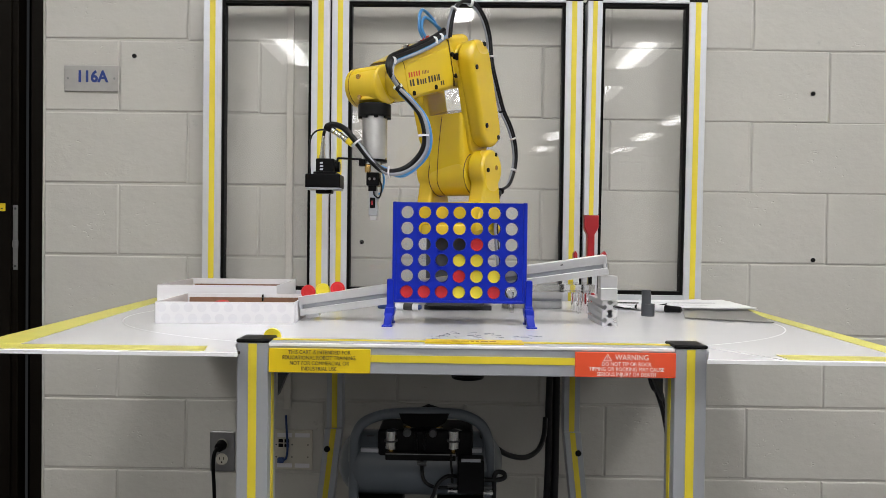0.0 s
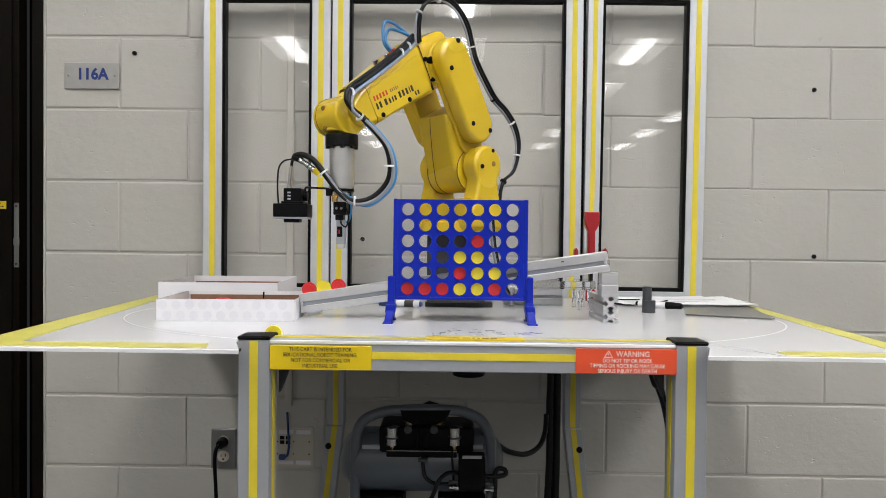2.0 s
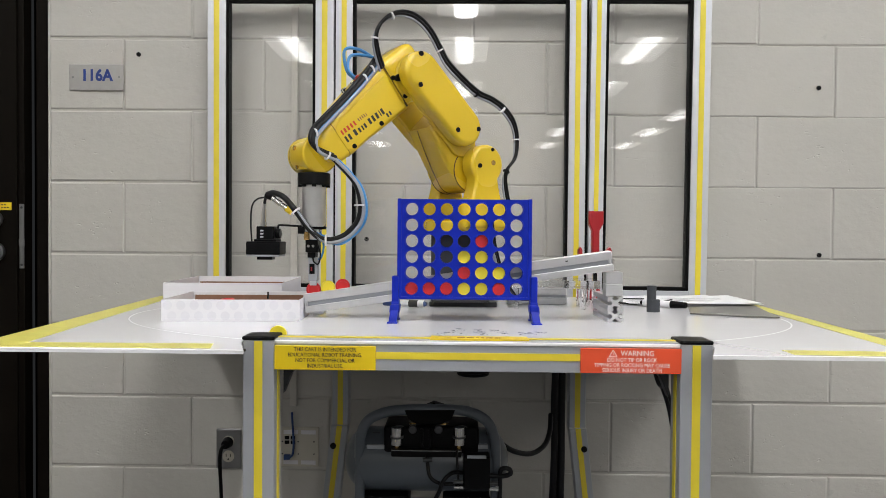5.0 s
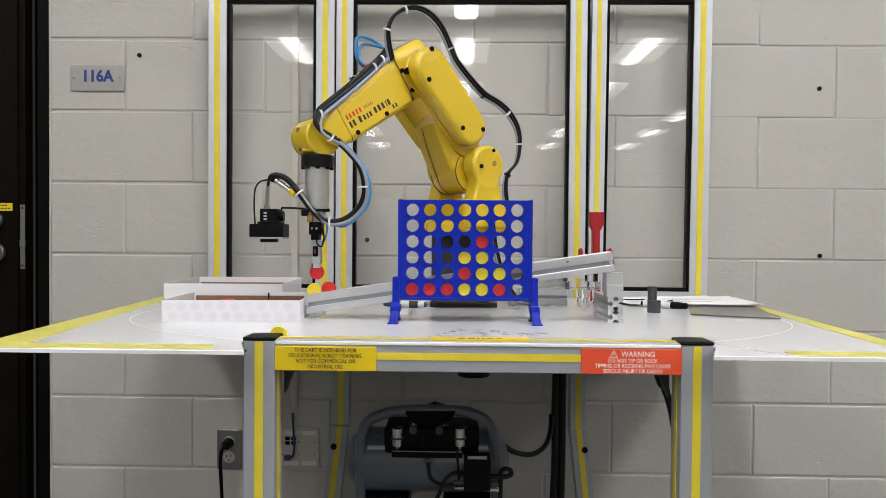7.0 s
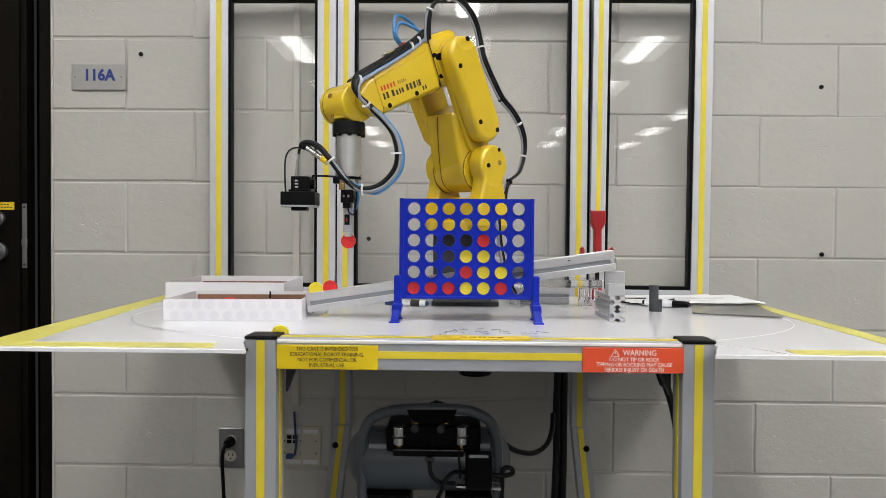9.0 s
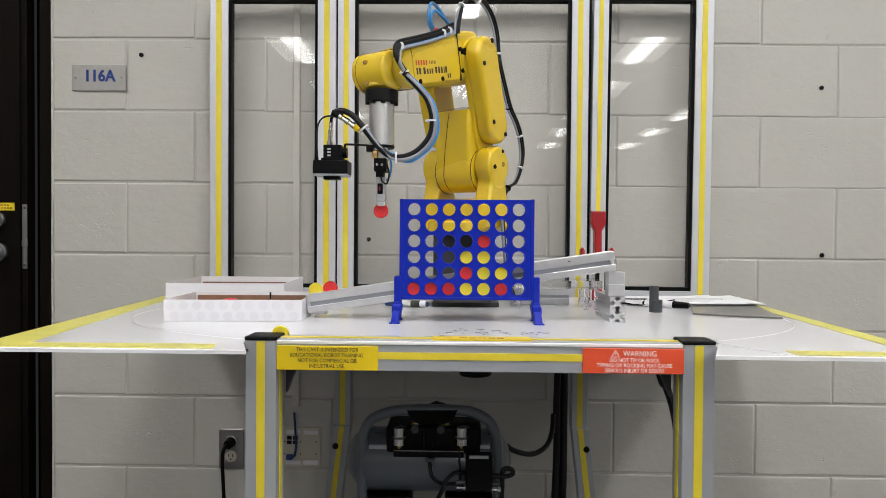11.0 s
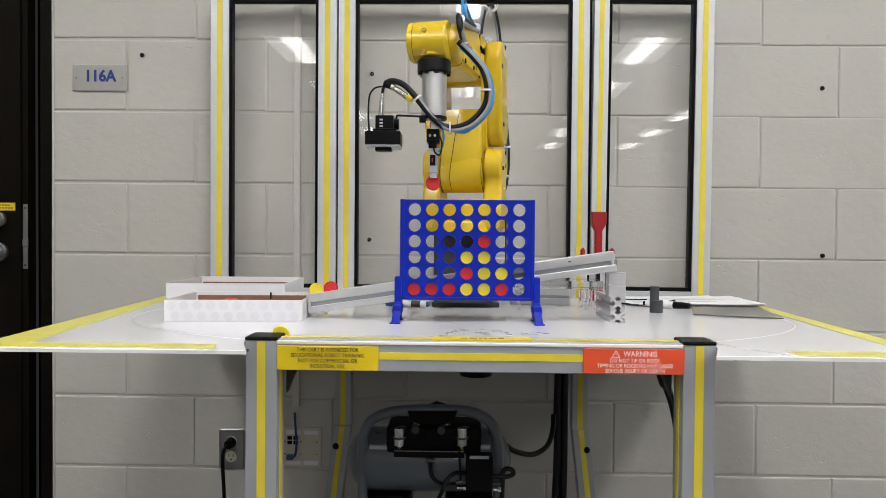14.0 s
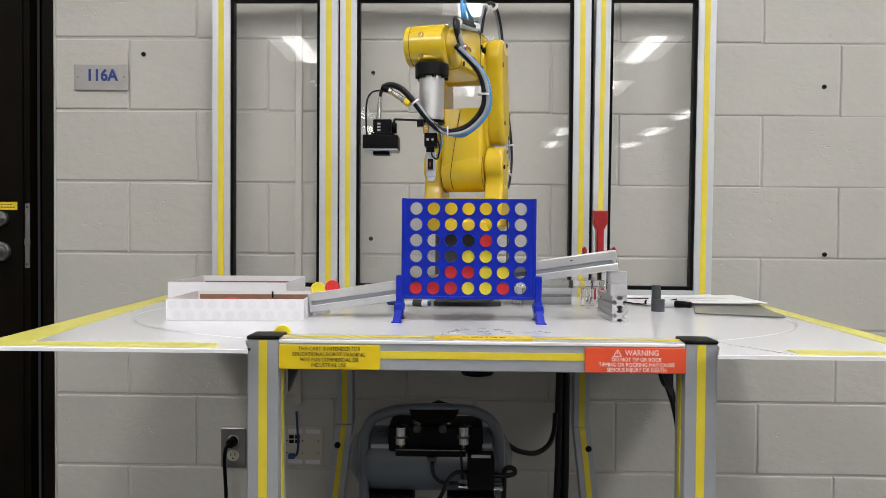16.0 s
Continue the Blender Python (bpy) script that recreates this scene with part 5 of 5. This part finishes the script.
build_sign()
for x, y, z in ([(-0.9077, 2.0400, 1.5136), (0.9990, 2.0400, 1.4255), (1.0082, 2.0400, 0.9610), (-0.2580, 2.0400, 0.9957), (-0.2537, 2.0400, 1.4618)]):
    bm = B()
    rod(bm, (x, WALL - 0.0035, z), (x, WALL + 0.004, z), 0.0062, seg=14)
    rod(bm, (x, WALL - 0.0055, z), (x, WALL - 0.003, z), 0.0035, seg=8)
    thing("wall_anchor", bm, M_RUBBER, "dark old screw anchor sunk in the block wall", "screw anchor", "wall anchors")


def build_outlet():
    g = empty("power_outlet", Matrix.Translation((-0.648, WALL, 0.396)), "stainless duplex power outlet with a black plug", "outlet")
    part("cover_plate", box(B(), -0.0355, 0.0355, -0.007, 0.0, -0.057, 0.057, 0.003), M_STEEL, g)
    for z in (0.021, -0.021):
        bm = B()
        rod(bm, (0, -0.0095, z), (0, -0.005, z), 0.0165, seg=24)
        part("socket", bm, M_BEIGE, g)
        bm = B()
        for x in (-0.006, 0.006):
            box(bm, x - 0.001, x + 0.001, -0.0103, -0.0092, z - 0.001, z + 0.007)
        rod(bm, (0, -0.0103, z - 0.008), (0, -0.0092, z - 0.008), 0.0024, seg=10)
        part("socket_slots", bm, M_BLACK, g)
    bm = B()
    rod(bm, (0, -0.009, 0.02), (-0.002, -0.034, 0.018), 0.0165, 0.012, 20, 0.003)
    hose(bm, [(-0.002, -0.034, 0.018), (-0.010, -0.042, 0.006), (-0.014, -0.040, -0.03), (-0.012, -0.036, -0.10), (-0.008, -0.034, -0.22), (-0.005, -0.03, -0.37)], 0.0052, 10)
    part("plug", bm, M_BLACK, g, "black plug and cord")


build_outlet()


def build_jack():
    g = empty("data_outlet", Matrix.Translation((-0.446, WALL, 0.404)), "beige data outlet plate with a blue patch cord", "outlet")
    part("cover_plate", box(B(), -0.055, 0.055, -0.006, 0.0, -0.0565, 0.0565, 0.002), M_BEIGE, g)
    for x in (-0.024, 0.026):
        for z in (0.042, -0.044):
            part("label_window", box(B(), x - 0.021, x + 0.021, -0.0075, -0.0055, z - 0.006, z + 0.006, 0.001), M_CARD, g)
    for x in (-0.035, -0.018):
        for z in (0.026, 0.013):
            part("jack", box(B(), x - 0.0065, x + 0.0065, -0.0072, -0.0055, z - 0.005, z + 0.005), M_BLACK, g)
    for x in (-0.048, -0.003, 0.042):
        for z in (0.015, -0.02):
            part("screw", rod(B(), (x, -0.0068, z), (x, -0.0055, z), 0.0022, seg=8), M_DGREY, g)
    bm = B()
    hose(bm, [(-0.020, -0.012, 0.10), (-0.016, -0.016, 0.05), (-0.013, -0.020, 0.01), (-0.016, -0.022, -0.018), (-0.026, -0.018, -0.026)], 0.0032, 8)
    box(bm, -0.042, -0.024, -0.020, -0.006, -0.034, -0.020, 0.002)
    part("patch_cord", bm, M_HDBLUE, g, "dark blue patch cord")


build_jack()
bm = B()
box(bm, -0.4725, -0.4530, WALL - 0.012, WALL, 0.52, CEIL, 0.002)
thing("cable_raceway", bm, M_RACE, "cream painted cable raceway running up the block wall", "raceway")

# ---- below the top ----
bm = B()
rod(bm, (0.030, 1.33, 0.758), (0.030, 1.33, 0.836), 0.034, seg=32, bevel=0.004)
rod(bm, (0.030, 1.33, 0.752), (0.030, 1.33, 0.760), 0.030, seg=32, bevel=0.003)
thing("cable_grommet", bm, M_BLACK, "round black fitting under the cart top", "fitting")
tagged(part("cart_shelf", box(B(), -0.27, 0.33, 1.15, 1.885, 0.305, 0.32, 0.002), M_ALUGREY), "grey shelf low in the cart under the compressor", "shelf")
for pts, r in (([(0.2504, 1.8400, 0.6565), (0.2486, 1.8400, 0.5755), (0.2500, 1.8400, 0.4596), (0.2459, 1.8400, 0.3288)], 0.009), ([(0.2691, 1.8500, 0.6548), (0.2691, 1.8500, 0.5443), (0.2691, 1.8500, 0.4277), (0.2676, 1.8500, 0.3254)], 0.010), ([(0.2618, 1.8600, 0.6527), (0.2618, 1.8600, 0.5416), (0.2589, 1.8600, 0.4243), (0.2574, 1.8600, 0.3215)], 0.008)):
    thing("hanging_cable", hose(B(), [pts[0][:2] + (0.84,)] + list(pts) + [pts[-1][:2] + (0.32,)], r, 10), M_HBLACK, "thick black cable hanging behind the compressor", "cable", "hanging cables")
thing("hanging_cable", hose(B(), [(0.335, 1.29, 0.836)] + [(0.3592, 1.3000, 0.7545), (0.3753, 1.3200, 0.7321), (0.3941, 1.3400, 0.6860), (0.4094, 1.3600, 0.6173), (0.4254, 1.4000, 0.4956)], 0.0042, 10), M_HBLACK, "black cable by the cart post", "cable", "hanging cables")
thing("hanging_cable", hose(B(), [(0.375, 1.39, 0.800)] + [(0.3999, 1.4000, 0.7350), (0.4149, 1.4200, 0.7001), (0.4304, 1.4400, 0.6507), (0.4409, 1.4600, 0.5769), (0.4558, 1.5000, 0.4589)], 0.0042, 10), M_HBLACK, "black cable by the cart post", "cable", "hanging cables")


def build_compressor():
    g = empty("air_compressor", Matrix.Translation((-0.03, 1.62, 0.32)), "small grey-blue portable air compressor with roll bar", "air compressor")
    o = Vector((-0.03, 1.62, 0.32))

    def sh(bm):
        bmesh.ops.translate(bm, verts=bm.verts, vec=-o)
        return bm
    c = Vector((-0.0669, 1.6200, 0.5056))
    bm = B()
    rod(bm, (c.x - 0.130, c.y, c.z), (c.x + 0.130, c.y, c.z), 0.070, seg=40)
    for s in (-1, 1):
        ball(bm, (c.x + s * 0.128, c.y, c.z), 0.070, 0.80, 1, 1, 28)
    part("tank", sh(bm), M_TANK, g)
    for s in (-1, 1):
        part("foot", sh(box(B(), c.x + s * 0.09 - 0.052, c.x + s * 0.09 + 0.052, c.y - 0.05, c.y + 0.05, 0.3202, c.z - 0.068, 0.004)), M_RUBBER, g)
    for dy in (-0.055, -0.005):
        y = 1.62 + dy
        pts = [(-0.2095, 1.5650, 0.4237), (-0.2103, 1.5650, 0.5354), (-0.2081, 1.5650, 0.5726), (-0.1911, 1.5650, 0.6050), (-0.1518, 1.5650, 0.6229), (-0.1087, 1.5650, 0.6285), (-0.0632, 1.5650, 0.6303), (-0.0165, 1.5650, 0.6298), (0.0278, 1.5650, 0.6255), (0.0648, 1.5650, 0.6063), (0.0811, 1.5650, 0.5744), (0.0852, 1.5650, 0.5399), (0.0865, 1.5650, 0.4285)]
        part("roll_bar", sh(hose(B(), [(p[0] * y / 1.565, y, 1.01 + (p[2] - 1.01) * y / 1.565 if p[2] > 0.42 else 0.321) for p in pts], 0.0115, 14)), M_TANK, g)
    y0, y1 = 1.552, 1.600
    a, b, cc, dd = (-0.1158, 1.5600, 0.6320), (0.0007, 1.5600, 0.6337), (-0.0125, 1.5600, 0.6101), (-0.1033, 1.5600, 0.6088)
    part("handle_grip", sh(slab(B(), [(a[0], a[2]), (b[0], b[2]), (cc[0], cc[2]), (cc[0] - 0.018, cc[2] - 0.010), (0.5 * (cc[0] + dd[0]), cc[2] - 0.013), (dd[0] + 0.018, dd[2] - 0.010), (dd[0], dd[2])], "y", y0, y1, 0.006)), M_RUBBER, g, "black rubber handle grip")
    # pump behind, manifold and gauges in front
    p0, p1 = (-0.1580, 1.5800, 0.5942), (0.0489, 1.5800, 0.5336)
    part("pump", sh(box(B(), p0[0], p1[0], 1.556, 1.655, p1[2], p0[2], 0.008)), M_BLACK, g)
    for x, y in (((-0.0945, 1.5800, 0.5888))[:1] + (0,), ((-0.0386, 1.5800, 0.5897))[:1] + (0,)):
        part("pump_cap", sh(rod(B(), (x, 1.566, 0.588), (x, 1.552, 0.588), 0.009, seg=20, bevel=0.002)), M_DGREY, g)
    for px in ((-0.0748, 1.5600, 0.5784), (-0.0564, 1.5600, 0.5787)):
        part("cooling_fin", sh(box(B(), px[0] - 0.003, px[0] + 0.003, 1.548, 1.562, px[2] - 0.030, px[2] + 0.012, 0.001)), M_BLACK, g)
    for px in ((-0.1775, 1.6000, 0.5633), (0.0741, 1.6000, 0.5671)):
        part("side_lug", sh(box(B(), px[0] - 0.009, px[0] + 0.009, 1.590, 1.604, px[2] - 0.008, px[2] + 0.008, 0.002)), M_DGREY, g)
    p0, p1 = (-0.1399, 1.5500, 0.5483), (0.0115, 1.5500, 0.5323)
    part("manifold", sh(box(B(), p0[0], p1[0], 1.54, 1.57, p1[2], p0[2], 0.002)), M_BLACK, g)
    p0, p1 = (-0.1950, 1.5700, 0.5515), (-0.1392, 1.5700, 0.5424)
    part("bracket", sh(box(B(), p0[0], p1[0], 1.56, 1.60, p1[2], p0[2], 0.001)), M_ALUGREY, g)
    p0, p1 = (0.0212, 1.5700, 0.5548), (0.0682, 1.5700, 0.5456)
    part("bracket", sh(box(B(), p0[0], p1[0], 1.56, 1.60, p1[2], p0[2], 0.001)), M_ALUGREY, g)
    for px in ((-0.1279, 1.5500, 0.5730), (0.0062, 1.5500, 0.5750)):
        x, _, z = px
        bm = B()
        rod(bm, (x, 1.546, z - 0.016), (x, 1.546, z + 0.022), 0.0125, seg=20, bevel=0.001)
        gauge = part("regulator", sh(bm), M_CHROME, g, "chrome regulator body")
        part("gauge", sh(rod(B(), (x + 0.004, 1.562, z), (x + 0.004, 1.582, z), 0.0225, seg=28, bevel=0.003)), M_BLACK, g)
        part("fitting", sh(rod(B(), (x, 1.552, z - 0.030), (x, 1.552, z - 0.015), 0.005, seg=12)), M_BRASS, g)
        part("collar", sh(rod(B(), (x, 1.546, z - 0.001), (x, 1.546, z + 0.003), 0.0142, seg=20)), M_DGREY, g)
        part("gauge_rim", sh(hose(B(), [(x + 0.004 + 0.0215 * math.cos(radians(q)), 1.561, z + 0.0215 * math.sin(radians(q))) for q in range(0, 361, 20)], 0.0013, 6, 2)), M_STEEL, g, "thin steel gauge rim")
    for x, z in ((-0.093, 0.598), (-0.028, 0.598)):
        part("intake_cap", sh(rod(B(), (x, 1.575, z - 0.016), (x, 1.575, z + 0.004), 0.0105, seg=20, bevel=0.002)), M_DGREY, g)
        part("brass_ring", sh(rod(B(), (x, 1.575, z - 0.001), (x, 1.575, z + 0.0015), 0.0112, seg=20)), M_BRASS, g)
    for x, z in ((0.0055, 0.4745), (0.080, 0.4715)):
        bm = rod(B(), (x - 0.009, 1.525, z), (x + 0.006, 1.525, z), 0.0042, seg=6)
        rod(bm, (x + 0.004, 1.525, z), (x + 0.010, 1.525, z), 0.0058, seg=6)
        part("fitting", sh(bm), M_CHROME, g, "small chrome fitting")
    # thin steel strip just below the manifold's top edge
    part("manifold_edge", sh(box(B(), -0.139, 0.011, 1.5388, 1.5402, 0.5455, 0.5475)), M_STEEL, g, "thin steel strip on the manifold edge")
    part("grip_flap", sh(slab(B(), [(-0.072, 0.634), (-0.050, 0.644), (-0.020, 0.635), (-0.040, 0.630)], "y", 1.565, 1.59, 0.002)), M_RUBBER, g, "loose end of the rubber grip")
    p0, p1 = (0.0150, 1.5350, 0.5406), (0.0724, 1.5350, 0.4686)
    part("pressure_switch", sh(box(B(), p0[0], p1[0], 1.52, 1.58, p1[2], p0[2], 0.004)), M_BLACK, g)
    p0, p1 = (0.0231, 1.5150, 0.5444), (0.0637, 1.5150, 0.5379)
    part("switch_label", sh(box(B(), p0[0], p1[0], 1.5185, 1.5205, p1[2], p0[2])), M_ALUGREY, g)
    for pts, r, m in (([(-0.0624, 1.5400, 0.5354), (-0.0607, 1.5300, 0.5216), (-0.0552, 1.5200, 0.4984), (-0.0359, 1.5200, 0.4842), (-0.0025, 1.5300, 0.4801), (0.0192, 1.5400, 0.4831)], 0.0042, M_HBLACK),
                      ([(0.0191, 1.5400, 0.5001), (-0.0075, 1.5200, 0.5063), (-0.0263, 1.5100, 0.4926), (-0.0355, 1.5100, 0.4686), (-0.0499, 1.5200, 0.4370)], 0.0046, M_HBLACK),
                      ([(0.0724, 1.5400, 0.4949), (0.0990, 1.5400, 0.4941), (0.1158, 1.5400, 0.4992), (0.1145, 1.5400, 0.5089), (0.1012, 1.5400, 0.5112), (0.0940, 1.5400, 0.5013), (0.0943, 1.5400, 0.4745), (0.0925, 1.5400, 0.4258)], 0.0052, M_HBLACK),
                      ([(0.1007, 1.6200, 0.5415), (0.1317, 1.6400, 0.5180), (0.1745, 1.6800, 0.5013), (0.2093, 1.7200, 0.5087), (0.2275, 1.7600, 0.5319), (0.2350, 1.8000, 0.5635)], 0.0062, M_HBLACK),
                      ([(0.0016, 1.5400, 0.5461), (0.0018, 1.5300, 0.5310), (0.0045, 1.5300, 0.5008), (0.0048, 1.5300, 0.4766)], 0.0028, M_HBLACK)):
        part("hose", sh(hose(B(), pts, r, 10)), m, g)
    for px in ((0.0047, 1.5200, 0.4873), (0.0793, 1.5300, 0.4814), (-0.0607, 1.5300, 0.5300)):
        x, y, z = px
        part("fitting", sh(rod(B(), (x - 0.010, y, z), (x + 0.010, y, z), 0.0045, seg=12)), M_DGREY, g)


build_compressor()

build_blocks()


def motions():
    times = [round(0.25 * k, 2) for k in range(65)]
    poses = [(t, arm_pose(t)) for t in times]
    for name, ob in LINKS.items():
        walk(ob, [(t, p[name]) for t, p in poses])
    # the carried disc: at rest, carried, let go over the third column, dropped
    carry = Vector((0.0561, 0.0038, -0.0671))
    rest = tool_at(5.0) + carry
    at = Matrix.Translation
    rows = [(0.0, at(rest)), (5.6, at(rest))]
    rows += [(t, at(tool_at(t) + carry)) for t in times if 5.75 <= t <= 14.75]
    x3, land = COL0 + 2 * PITCH_X, ROW0 - 4 * PITCH_Z
    rows += [(14.93, at((x3, BOARD_Y, 1.094))), (15.0, at((x3, BOARD_Y, ROW0))), (15.1, at((x3, BOARD_Y, land + 0.022))), (15.17, at((x3, BOARD_Y, land))), (16.0, at((x3, BOARD_Y, land)))]
    walk(DISCS[0], rows)
    # the next two discs roll one place down the rail
    slope = Vector((0.0288, -0.0004, 0.0036))
    for k, d in ((1, DISCS[1]), (2, DISCS[2])):
        a, b = rest + slope * k, rest + slope * (k - 1) - Vector((0.0, 0, 0.0005))
        rows = [(0.0, at(a)), (6.3, at(a)), (6.45, at(a.lerp(b, 0.4)) @ Matrix.Rotation(-0.8, 4, "Y")), (6.65, at(b) @ Matrix.Rotation(-2.0, 4, "Y")), (16.0, at(b) @ Matrix.Rotation(-2.0, 4, "Y"))]
        walk(d, rows)


motions()
